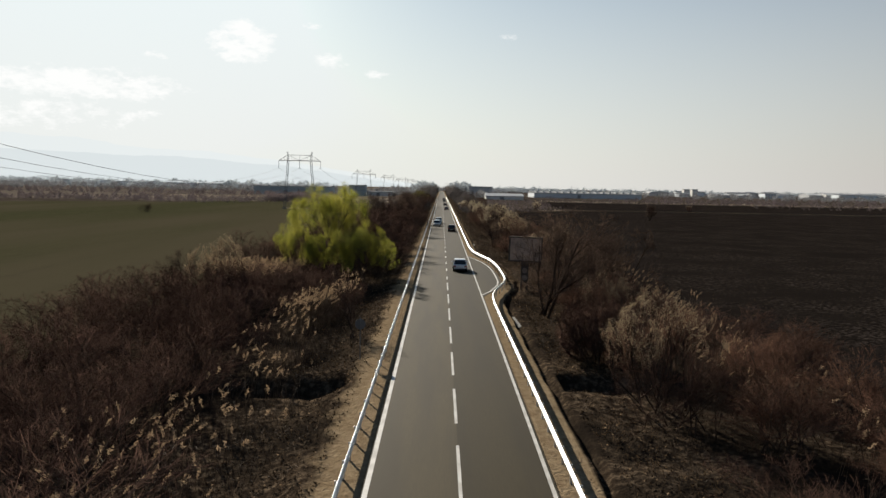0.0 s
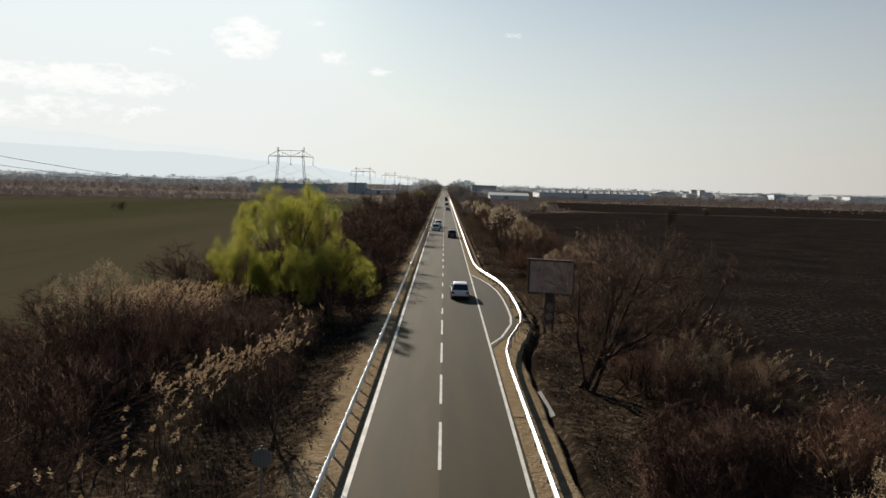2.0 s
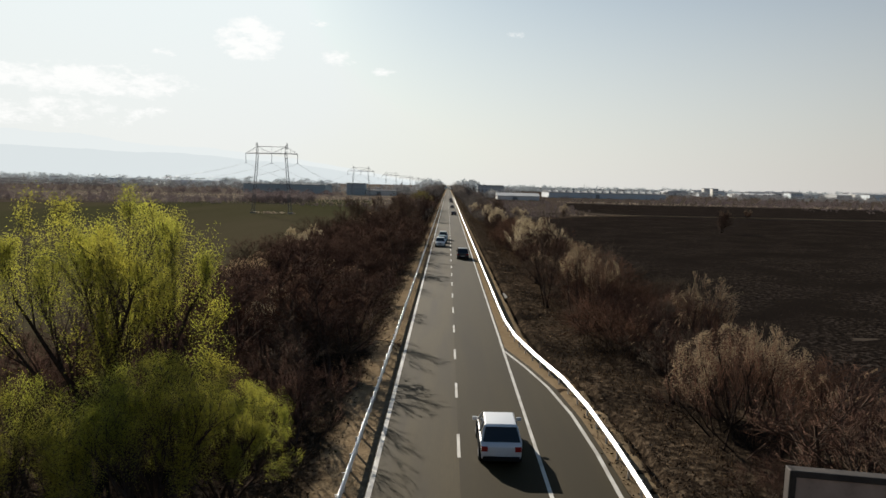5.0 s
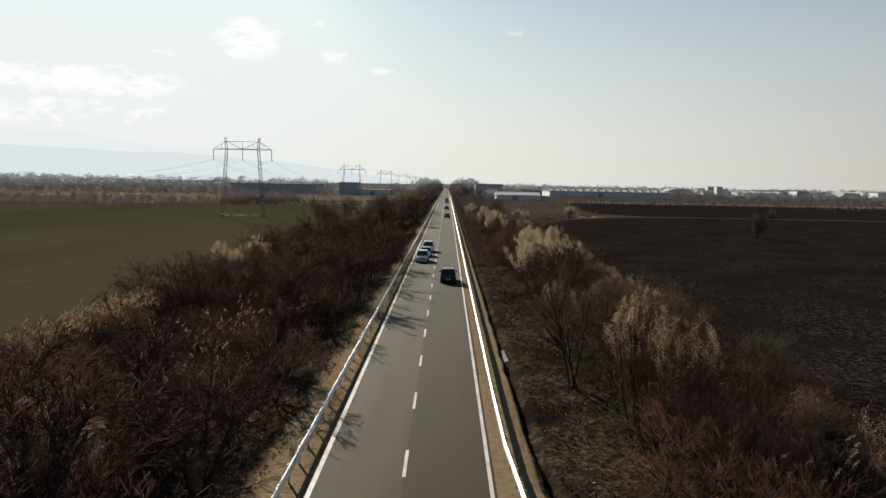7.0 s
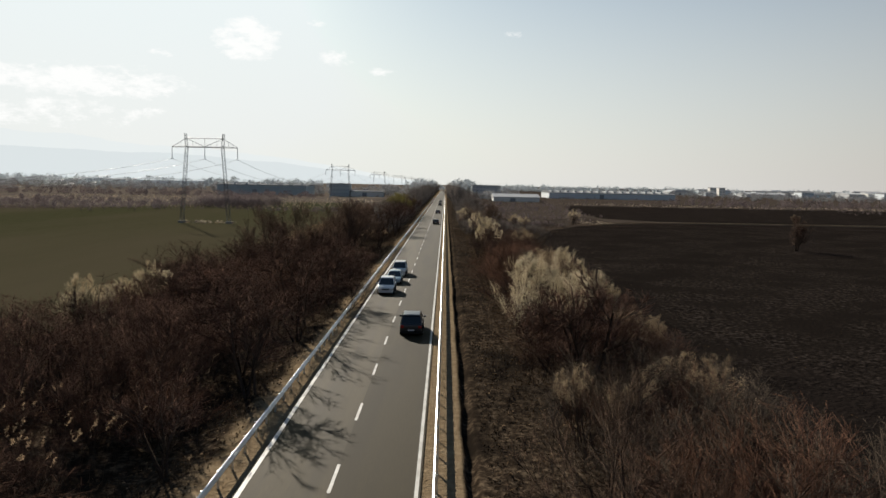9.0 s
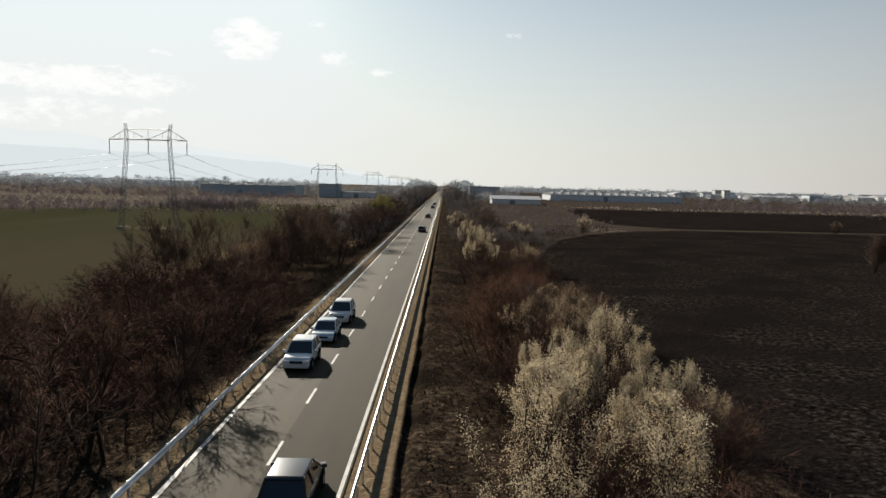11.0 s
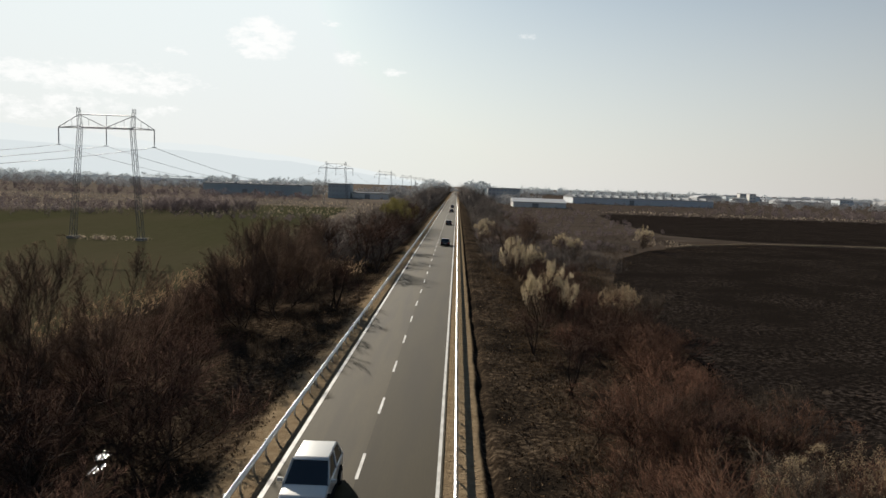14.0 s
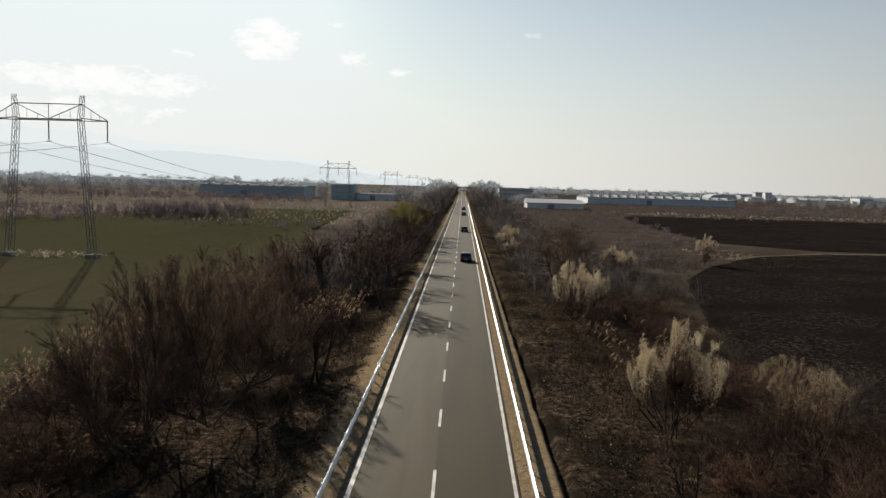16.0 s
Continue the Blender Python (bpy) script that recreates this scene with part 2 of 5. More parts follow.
def sticks(p0, p1, r0, r1):
    """Vertices and faces of tapered three-sided sticks; those with no end radius come to a point."""
    p0, p1, r0, r1 = (np.asarray(a, float) for a in (p0, p1, r0, r1))
    d = p1 - p0
    d /= np.linalg.norm(d, axis=1, keepdims=True) + 1e-9
    side = np.cross(d, np.where(np.abs(d[:, 2:3]) > 0.9, [[1.0, 0, 0]], [[0, 0, 1.0]]))
    side /= np.linalg.norm(side, axis=1, keepdims=True) + 1e-9
    other = np.cross(d, side)
    ring = [math.cos(a) * side + math.sin(a) * other for a in (0, 2 * math.pi / 3, 4 * math.pi / 3)]
    v = np.stack([p0 + q * r0[:, None] for q in ring] + [p1 + q * r1[:, None] for q in ring], 1)
    n = len(p0)
    k = np.arange(n)[:, None] * 6
    faces = np.concatenate([k + np.array([[a, b, b + 3, a + 3]]) for a, b in ((0, 1), (1, 2), (2, 0))])
    return v.reshape(-1, 3), faces


def spikes(p0, p1, r0):
    """Three-sided sticks that come to a point."""
    v, _ = sticks(p0, p1, r0, np.zeros(len(p0)))
    v = v.reshape(-1, 6, 3)[:, :4].reshape(-1, 3)
    k = np.arange(len(p0))[:, None] * 4
    return v, np.concatenate([k + np.array([[a, b, 3]]) for a, b in ((0, 1), (1, 2), (2, 0))])


def bits(rng, centres, size, long=1.6):
    """Small leaf-like pieces turned every way."""
    n = len(centres)
    a = rng.normal(size=(n, 3))
    a /= np.linalg.norm(a, axis=1, keepdims=True)
    b = np.cross(a, rng.normal(size=(n, 3)))
    b /= np.linalg.norm(b, axis=1, keepdims=True)
    s = size * rng.uniform(0.6, 1.3, (n, 1))
    a, b = a * s * long, b * s
    v = np.stack([centres - a, centres + b, centres + a], 1).reshape(-1, 3)
    return v, np.arange(n)[:, None] * 3 + np.array([[0, 1, 2]])


def fast_mesh(name, pieces, material):
    """One mesh from (vertices, faces) pairs, faces of one size per pair."""
    verts, loops, totals, off = [], [], [], 0
    for v, f in pieces:
        verts.append(v)
        loops.append((f + off).ravel())
        totals.append(np.full(len(f), f.shape[1]))
        off += len(v)
    verts, loops, totals = np.concatenate(verts), np.concatenate(loops), np.concatenate(totals)
    me = bpy.data.meshes.new(name)
    me.vertices.add(len(verts))
    me.vertices.foreach_set("co", verts.ravel().astype(np.float32))
    me.loops.add(len(loops))
    me.loops.foreach_set("vertex_index", loops.astype(np.int32))
    me.polygons.add(len(totals))
    me.polygons.foreach_set("loop_start", np.concatenate([[0], np.cumsum(totals)[:-1]]).astype(np.int32))
    me.materials.append(material)
    me.update(calc_edges=True)
    me.validate()
    return me


def unit(a):
    return a / (np.linalg.norm(a, axis=-1, keepdims=True) + 1e-9)


def grow(rng, stems, height, lean, levels, radius=0.1, rise=0.25, bend=0.25, base=0.25, first=0.25):
    """A bare tree or shrub: each level is (children of a branch, length ratio, spread). Returns limbs (p0, p1, r0, r1) and twigs (p0, p1, r0)."""
    start = np.c_[rng.normal(size=(stems, 2)) * base, np.zeros(stems)]
    tilt = rng.uniform(0.15, 1.0, stems) * lean
    turn = np.arange(stems) * 2.4 + rng.uniform(0, 6.3)
    way = unit(np.c_[np.cos(turn) * np.sin(tilt), np.sin(turn) * np.sin(tilt), np.cos(tilt)])
    length = height * rng.uniform(0.55, 0.8, stems)
    rad = radius * rng.uniform(0.6, 1.1, stems)
    limbs, boughs, twigs = [], [], None
    for depth in range(len(levels) + 1):
        last = depth == len(levels)
        if last:
            mid = start + way * length[:, None]
            twigs = (start, mid, rad)
            break
        w = unit(way + rng.normal(size=way.shape) * bend * 0.5)
        mid = start + w * length[:, None] * 0.5
        w2 = unit(w + rng.normal(size=way.shape) * bend + [0, 0, rise])
        end = mid + w2 * length[:, None] * 0.5
        if depth == 0:
            limbs += [(start, mid, rad, rad * 0.75), (mid, end, rad * 0.75, rad * 0.35)]
        else:
            end, w2 = start + w * length[:, None], w
            mid = (start + end) / 2
            boughs.append((start, end, rad))
        n, ratio, spread = levels[depth]
        u = rng.uniform(first if depth == 0 else 0.2, 1.0, (len(start), n))
        low = u[..., None] < 0.5
        pos = np.where(low, start[:, None] + (mid - start)[:, None] * u[..., None] * 2, mid[:, None] + (end - mid)[:, None] * (u[..., None] * 2 - 1))
        tang = np.where(low, w[:, None], w2[:, None])
        out = unit(tang + unit(rng.normal(size=pos.shape)) * spread + [0, 0, rise])
        length = (length[:, None] * ratio * (1.15 - 0.5 * u) * rng.uniform(0.7, 1.2, u.shape)).ravel()
        rad = (rad[:, None] * (1 - 0.6 * u) * 0.55).ravel()
        start, way = pos.reshape(-1, 3), out.reshape(-1, 3)
    p = [np.concatenate([q[k] for q in limbs]) for k in range(4)]
    return p, [np.concatenate([q[k] for q in boughs]) for k in range(3)], twigs


def plant_meshes(seed, twig_material, leaf=None, leaf_count=0, leaf_size=0.06, thin=0.0085, low=0.0, loose=0.045, dome=None, shell=0.0, **how):
    """Meshes of a plant: limbs, twigs and, where it has them, leaves or blossom."""
    rng = np.random.default_rng(seed)
    (a, b, c, d), (e0, e1, er), (t0, t1, tr) = grow(rng, **how)
    if dome:
        # the crown keeps inside a rounded outline: half width and middle as shares of the height
        top = np.quantile(t1[:, 2], 0.985)
        mid, half = np.array([0, 0, top * dome[1]]), np.array([dome[0] * top, dome[0] * top, top * (1 - dome[1])])

        def inside(p):
            q = (p - mid) / half
            r = np.linalg.norm(q, axis=1, keepdims=True) * (1 + 0.10 * np.sin(p[:, :1] * 1.9 + p[:, 1:2] * 1.3 + p[:, 2:] * 1.1))
            return mid + q / np.maximum(1.0, r ** 0.85) * half

        a, b, e0, e1, t0, t1 = (inside(p) for p in (a, b, e0, e1, t0, t1))
    c, d, tr = np.maximum(c, thin), np.maximum(d, thin * 0.8), np.maximum(tr, thin)
    limbs = fast_mesh("limbs", [sticks(a, b, c, d), spikes(e0, e1, np.maximum(er, thin * 1.4))], BARK)
    pieces = [spikes(t0, t1, tr)]
    # side shoots
    k = rng.integers(0, len(t0), len(t0) // 2)
    u = rng.uniform(0.2, 0.8, (len(k), 1))
    s0 = t0[k] + (t1 - t0)[k] * u
    s1 = s0 + unit((t1 - t0)[k] + rng.normal(size=s0.shape) * 0.35) * np.linalg.norm((t1 - t0)[k], axis=1, keepdims=True) * 0.55
    pieces.append(spikes(s0, s1, np.full(len(k), thin * 0.8)))
    twigs = fast_mesh("twigs", pieces, twig_material)
    leaves = None
    if leaf:
        k = rng.integers(0, len(t0), leaf_count)
        pos = t0[k] + (t1 - t0)[k] * rng.uniform(0.05, 1.1, (leaf_count, 1)) + rng.normal(size=(leaf_count, 3)) * loose
        top = t1[:, 2].max()
        keep = pos[:, 2] > low * top * rng.uniform(0.6, 1.3, leaf_count)
        if shell:
            keep &= np.linalg.norm((pos - mid) / half, axis=1) > shell * rng.uniform(0.5, 1.15, leaf_count)
        leaves = fast_mesh("leaves", [bits(rng, pos[keep], leaf_size)], leaf)
    return limbs, twigs, leaves


def plant(name, meshes, label, category, group, m, crown="twigs", leafy="blossom"):
    ob = thing(name, label, category, group)
    part("trunk", meshes[0], None, ob)
    part("crown", meshes[1], None, ob)
    if meshes[2]:
        part(leafy, meshes[2], None, ob)
    ob.matrix_basis = m
    return ob


# ---------------------------------------------------------------- the ground
def smooth(a, b, v):
    u = np.clip((v - a) / (b - a), 0, 1)
    return u * u * (3 - 2 * u)


LAYBY = [(3.64, 75.5), (4.3, 77.6), (5.2, 80.2), (6.0, 83.6), (6.4, 87.5), (6.5, 92.0), (6.5, 98.0), (6.3, 103.5), (5.8, 109.0), (4.9, 113.8), (3.64, 119.5)]
RAIL_R = [(4.2, -60), (4.2, 60), (4.2, 68), (4.33, 72), (4.8, 75.5), (5.6, 79), (6.35, 82.5), (6.75, 86.5), (6.85, 91), (6.85, 98), (6.7, 103.5), (6.25, 109), (5.3, 115), (4.55, 121), (4.25, 127), (4.2, 135), (4.2, 700)]


def rail_x(y):
    return np.interp(y, [q[1] for q in RAIL_R], [q[0] for q in RAIL_R])


def noise2(rng, xs, ys, cells):
    """Smooth noise, about -1 to 1, on a grid of places."""
    g = rng.uniform(-1, 1, (97, 97))
    u, v = (xs / cells) % 96, (ys / cells) % 96
    i, j = np.floor(u).astype(int), np.floor(v).astype(int)
    fu, fv = u - i, v - j
    fu, fv = fu * fu * (3 - 2 * fu), fv * fv * (3 - 2 * fv)
    a = g[i, j] * (1 - fu) + g[i + 1, j] * fu
    b = g[i, j + 1] * (1 - fu) + g[i + 1, j + 1] * fu
    return a * (1 - fv) + b * fv


def ground_height(x, y):
    rng = np.random.default_rng(5)
    off = rail_x(y) - 4.2
    z = np.full(np.shape(x), -0.06)
    z = z - 0.75 * smooth(-5.6, -8.5, x) - 0.05 * smooth(-3.8, -5.6, x)
    r = x - off
    bank = 0.16 * noise2(rng, x * 0, y, 2.3) + 0.07 * noise2(rng, x * 0, y, 0.7)
    z = z - 0.06 * smooth(3.8, 5.3, r) - 0.36 * smooth(5.45, 5.66, r - 0.7 * bank) + 0.28 * smooth(5.85, 6.15, r - 0.5 * bank) - 0.2 * smooth(7.0, 10, r)
    rough = smooth(4.6, 8, np.abs(x) - 0.0) * (1 - smooth(26, 40, np.abs(x)))
    z = z + rough * (0.16 * noise2(rng, x, y, 2.6) + 0.10 * noise2(rng, x, y, 0.9) + 0.05 * noise2(rng, x, y, 0.45))
    # a culvert's trench on both sides of the road
    trench = smooth(41.2, 41.7, y) * (1 - smooth(44.6, 45.2, y)) * (smooth(-6.1, -6.6, x) * (1 - smooth(-11, -15, x)) + smooth(6.2, 6.8, x) * (1 - smooth(9.5, 12, x)))
    return z - 1.3 * trench


xs = np.unique(np.round(np.concatenate([np.linspace(-4900, -300, 10), np.linspace(-300, -32, 12), np.arange(-32, -12, 0.8), np.arange(-12, 4.8, 0.3), np.arange(4.8, 9.4, 0.11), np.arange(9.4, 12, 0.3), np.arange(12, 32, 0.8), np.linspace(32, 300, 12), np.linspace(300, 4900, 10)]), 3))
ys = np.unique(np.round(np.concatenate([np.linspace(-4000, -40, 8), np.arange(-40, 0, 2), np.arange(0, 300, 0.75), np.arange(300, 460, 2), np.linspace(460, 4900, 18)]), 3))
gx, gy = np.meshgrid(xs, ys, indexing="ij")
gz = ground_height(gx, gy)
idx = np.arange(gx.size).reshape(gx.shape)
quads = np.stack([idx[:-1, :-1], idx[1:, :-1], idx[1:, 1:], idx[:-1, 1:]], -1).reshape(-1, 4)


def ground_material():
    """Sandy shoulders by the road, bare earth beyond, dry grass between the fields."""
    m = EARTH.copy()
    m.name = "roadside_ground"
    nt = m.node_tree
    n, l = nt.nodes, nt.links
    bsdf = n["Principled BSDF"]
    earth = bsdf.inputs["Base Color"].links[0].from_socket
    geo = next(q for q in n if q.type == "NEW_GEOMETRY")
    sepa = n.new("ShaderNodeSeparateXYZ")
    l.new(geo.outputs["Position"], sepa.inputs[0])

    def calc(op, a, b):
        q = n.new("ShaderNodeMath")
        q.operation = op
        for k, v in enumerate((a, b)):
            if isinstance(v, (int, float)):
                q.inputs[k].default_value = v
            else:
                l.new(v, q.inputs[k])
        return q.outputs[0]

    def tone(scale, a, b, lo=0.3, hi=0.7):
        t = n.new("ShaderNodeTexNoise")
        t.inputs["Scale"].default_value, t.inputs["Detail"].default_value = scale, 6
        l.new(geo.outputs["Position"], t.inputs["Vector"])
        r = n.new("ShaderNodeValToRGB")
        r.color_ramp.elements[0].position, r.color_ramp.elements[1].position = lo, hi
        r.color_ramp.elements[0].color, r.color_ramp.elements[1].color = (*a, 1), (*b, 1)
        l.new(t.outputs["Fac"], r.inputs[0])
        return r.outputs[0], t.outputs["Fac"]

    sand, _ = tone(2.2, (0.1523, 0.1081, 0.06387), (0.2358, 0.1769, 0.1105))
    straw, _ = tone(0.09, (0.0364, 0.0286, 0.0234), (0.0728, 0.05824, 0.0468))
    hazed_reeds, _ = tone(0.05, (0.07906, 0.06451, 0.05376), (0.1455, 0.1202, 0.09488))
    _, wob = tone(0.45, (0, 0, 0), (1, 1, 1))
    wobble = calc("MULTIPLY", calc("SUBTRACT", wob, 0.5), 2.6)
    # the shoulders: from the asphalt to about a metre and a half outside it
    left = calc("SUBTRACT", calc("ADD", sepa.outputs[0], wobble), -6.2)
    right = calc("SUBTRACT", 5.5, sepa.outputs[0])
    f = calc("MINIMUM", calc("MULTIPLY", left, 1.3), calc("MULTIPLY", right, 6.0))
    f = calc("MAXIMUM", calc("MINIMUM", f, 1.0), 0.0)
    a = n.new("ShaderNodeMixRGB")
    l.new(f, a.inputs[0])
    l.new(earth, a.inputs[1])
    l.new(sand, a.inputs[2])
    far = calc("MAXIMUM", calc("MINIMUM", calc("DIVIDE", calc("SUBTRACT", calc("ABSOLUTE", sepa.outputs[0], 0), 24.0), 8.0), 1.0), 0.0)
    b = n.new("ShaderNodeMixRGB")
    l.new(far, b.inputs[0])
    l.new(a.outputs[0], b.inputs[1])
    l.new(straw, b.inputs[2])
    # reed ground beyond the green field, its tone lightened to imitate haze
    far_left = calc("MINIMUM", calc("MAXIMUM", calc("DIVIDE", calc("SUBTRACT", sepa.outputs[1], 430.0), 30.0), 0.0), calc("MAXIMUM", calc("MINIMUM", calc("DIVIDE", calc("SUBTRACT", -22.0, sepa.outputs[0]), 8.0), 1.0), 0.0))
    far_left = calc("MINIMUM", far_left, 1.0)
    c = n.new("ShaderNodeMixRGB")
    l.new(far_left, c.inputs[0])
    l.new(b.outputs[0], c.inputs[1])
    l.new(hazed_reeds, c.inputs[2])
    l.new(c.outputs[0], bsdf.inputs["Base Color"])
    return m


ground = new("ground", fast_mesh("ground", [(np.stack([gx, gy, gz], -1).reshape(-1, 3), quads)], ground_material()))
tagged(ground, "uneven bare earth with sandy shoulders and ditches beside the road", "ground", kind="structure")


def sheet(name, outline, step, lift, rough, material, label, seed, cells=(3.0, 1.1)):
    """A field: a sheet with its own relief inside an outline of left and right edges, rows of (y, x0, x1)."""
    rng = np.random.default_rng(seed)
    yy = np.concatenate([np.arange(outline[0][0], min(outline[-1][0], 420), step), np.linspace(min(outline[-1][0], 420), outline[-1][0], 8)[1:]]) if outline[-1][0] > 420 else np.arange(outline[0][0], outline[-1][0] + 0.01, step)
    x0 = np.interp(yy, [r[0] for r in outline], [r[1] for r in outline])
    x1 = np.interp(yy, [r[0] for r in outline], [r[2] for r in outline])
    u = np.linspace(0, 1, 90) ** 2.0
    inner_left = abs(outline[0][1]) < abs(outline[0][2])
    px = x0[None] + (x1 - x0)[None] * u[:, None] if inner_left else x1[None] + (x0 - x1)[None] * u[:, None]
    edge = noise2(rng, yy, yy * 0.3, 6.0) * 0.8
    px[0] += edge
    py = np.broadcast_to(yy[None], px.shape)
    pz = ground_height(px, py) * (1 - smooth(24, 34, np.abs(px))) + (-0.75 if outline[0][1] < 0 else -0.45) * smooth(24, 34, np.abs(px)) + lift
    pz = np.maximum(pz, ground_height(px, py) + lift) + rough * (np.abs(noise2(rng, px, py, cells[0])) + 0.6 * np.abs(noise2(rng, px, py, cells[1])))
    pz[0] -= lift + rough + 0.1
    k = np.arange(px.size).reshape(px.shape)
    f = np.stack([k[:-1, :-1], k[1:, :-1], k[1:, 1:], k[:-1, 1:]], -1).reshape(-1, 4)
    if not inner_left:
        f = f[:, ::-1]
    return tagged(new(name, fast_mesh(name, [(np.stack([px, py, pz], -1).reshape(-1, 3), f)], material)), label, "field", kind="structure")


sheet("field_green", [(-60, -260, -28), (150, -260, -28), (330, -250, -28), (380, -215, -30), (420, -150, -40), (560, -95, -50)], 2.0, 0.12, 0.05, GREEN, "flat green field of young wheat", 11)
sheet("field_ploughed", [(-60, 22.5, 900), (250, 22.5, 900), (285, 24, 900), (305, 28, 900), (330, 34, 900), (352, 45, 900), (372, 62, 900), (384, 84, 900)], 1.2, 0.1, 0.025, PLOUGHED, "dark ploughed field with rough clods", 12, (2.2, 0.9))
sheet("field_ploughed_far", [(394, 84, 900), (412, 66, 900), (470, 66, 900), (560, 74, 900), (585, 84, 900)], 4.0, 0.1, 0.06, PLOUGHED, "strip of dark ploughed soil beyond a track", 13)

# a pale farm track round the ploughed field
TRACK = [(362, 52.0), (373, 61.5), (384.5, 80), (388, 105), (389, 160), (389, 430)]
v, f = [], []
for k, (y, x) in enumerate(TRACK):
    (y0, x0), (y1, x1) = TRACK[max(0, k - 1)], TRACK[min(len(TRACK) - 1, k + 1)]
    d = Vector((x1 - x0, y1 - y0)).normalized() * min(0.75, 0.15 + 0.2 * k)
    z = -0.18
    v += [(x - d.y, y + d.x, z), (x + d.y, y - d.x, z), (x - d.y, y + d.x, z - 0.4), (x + d.y, y - d.x, z - 0.4)]
    if k:
        a = 4 * k
        f += [(a - 4, a - 3, a + 1, a), (a - 2, a - 4, a, a + 2), (a - 3, a - 1, a + 3, a + 1)]
tagged(new("farm_track", mesh_from("farm_track", v, f, TRACK_EARTH)), "pale dirt track along the ploughed field", "track", kind="structure")

# ---------------------------------------------------------------- the road
ROAD0, ROAD1 = -60.0, 1500.0


def strip(x0, x1, y0, y1, z, depth, step=6.0):
    """A flat slab along the road."""
    n = max(1, int((y1 - y0) / step))
    yy = np.linspace(y0, y1, n + 1)
    v, f = [], []
    for y in yy:
        v += [(x0, y, z - depth), (x0, y, z), (x1, y, z), (x1, y, z - depth)]
    for k in range(n):
        a = 4 * k
        f += [(a, a + 1, a + 5, a + 4), (a + 1, a + 2, a + 6, a + 5), (a + 2, a + 3, a + 7, a + 6)]
    f += [(0, 3, 2, 1), (4 * n, 4 * n + 1, 4 * n + 2, 4 * n + 3)]
    return v, f


road = thing("road", "straight two-lane asphalt road with white markings", "road", kind="structure")
part("lane", mesh_from("lane_left", *strip(-3.64, 0.0, ROAD0, ROAD1, 0.0, 0.25), ASPHALT_OLD), None, road, "paler worn asphalt lane")
part("lane", mesh_from("lane_right", *strip(0.0, 3.64, ROAD0, ROAD1, 0.0, 0.25), ASPHALT_NEW), None, road, "darker asphalt lane")
part("edge_line", mesh_from("edge_line", *strip(-3.6, -3.4, ROAD0, ROAD1, 0.006, 0.004), PAINT), None, road)
part("edge_line", mesh_from("edge_line", *strip(3.4, 3.56, ROAD0, ROAD1, 0.006, 0.004), PAINT), None, road)
dash_long = mesh_from("dash", *strip(-0.07, 0.07, 0, 6.0, 0.006, 0.004, 3.0), PAINT)
dash_short = mesh_from("dash", *strip(-0.07, 0.07, 0, 3.0, 0.006, 0.004, 3.0), PAINT)
for k in range(-8, 150):
    y = 34.75 + 8.99 * k
    o = new("dash", dash_long if y < 85 else dash_short)
    o.location.y, o.parent = y, road

# the lay-by with its own edge line
n = len(LAYBY)
v = [(3.64, q[1], 0.0) for q in LAYBY] + [(q[0] + 0.02, q[1], 0.0) for q in LAYBY] + [(q[0] + 0.02, q[1], -0.25) for q in LAYBY]
f = [(k, n + k, n + k + 1, k + 1) for k in range(n - 1)] + [(n + k, 2 * n + k, 2 * n + k + 1, n + k + 1) for k in range(n - 1)]
layby = tagged(new("lay_by", mesh_from("lay_by", v, f, ASPHALT_NEW)), "dark asphalt lay-by widening beside the road", "lay-by", kind="structure")
inner = [(3.56, 76.6), (4.6, 79.4), (5.75, 84.6), (6.05, 88), (6.15, 93), (6.15, 98.5), (5.95, 104), (5.4, 109.2), (4.55, 113.9), (3.56, 118.3)]
v, f = [], []
for k, (x, y) in enumerate(inner):
    v += [(x - 0.09, y, 0.008), (x + 0.09, y, 0.008)]
    if k:
        f.append((2 * k - 2, 2 * k - 1, 2 * k + 1, 2 * k))
part("edge_line", mesh_from("lay_by_line", v, f, PAINT), None, layby)


# the sandy shoulder that follows the rail round the lay-by
rows, cols = np.arange(60.0, 140.0, 0.5), np.linspace(0.0, 1.0, 10)
asphalt = np.maximum(3.64, np.interp(rows, [q[1] for q in LAYBY], [q[0] for q in LAYBY]) * ((rows > 75.5) & (rows < 119.5))) - 0.1
outer = rail_x(rows) + 1.22 + 0.08 * np.sin(rows * 1.7) + 0.05 * np.sin(rows * 4.3)
sx = asphalt[:, None] + (outer - asphalt)[:, None] * cols
sy = np.broadcast_to(rows[:, None], sx.shape)
sz = np.minimum(ground_height(sx, sy) + 0.03, -0.012)
sz[:, -1] -= 0.12
k = np.arange(sx.size).reshape(sx.shape)
f = np.stack([k[:-1, :-1], k[:-1, 1:], k[1:, 1:], k[1:, :-1]], -1).reshape(-1, 4)
tagged(new("shoulder", fast_mesh("shoulder", [(np.stack([sx, sy, sz], -1).reshape(-1, 3), f)], SHOULDER)), "sandy gravel shoulder under the guardrail round the lay-by", "shoulder", kind="structure")


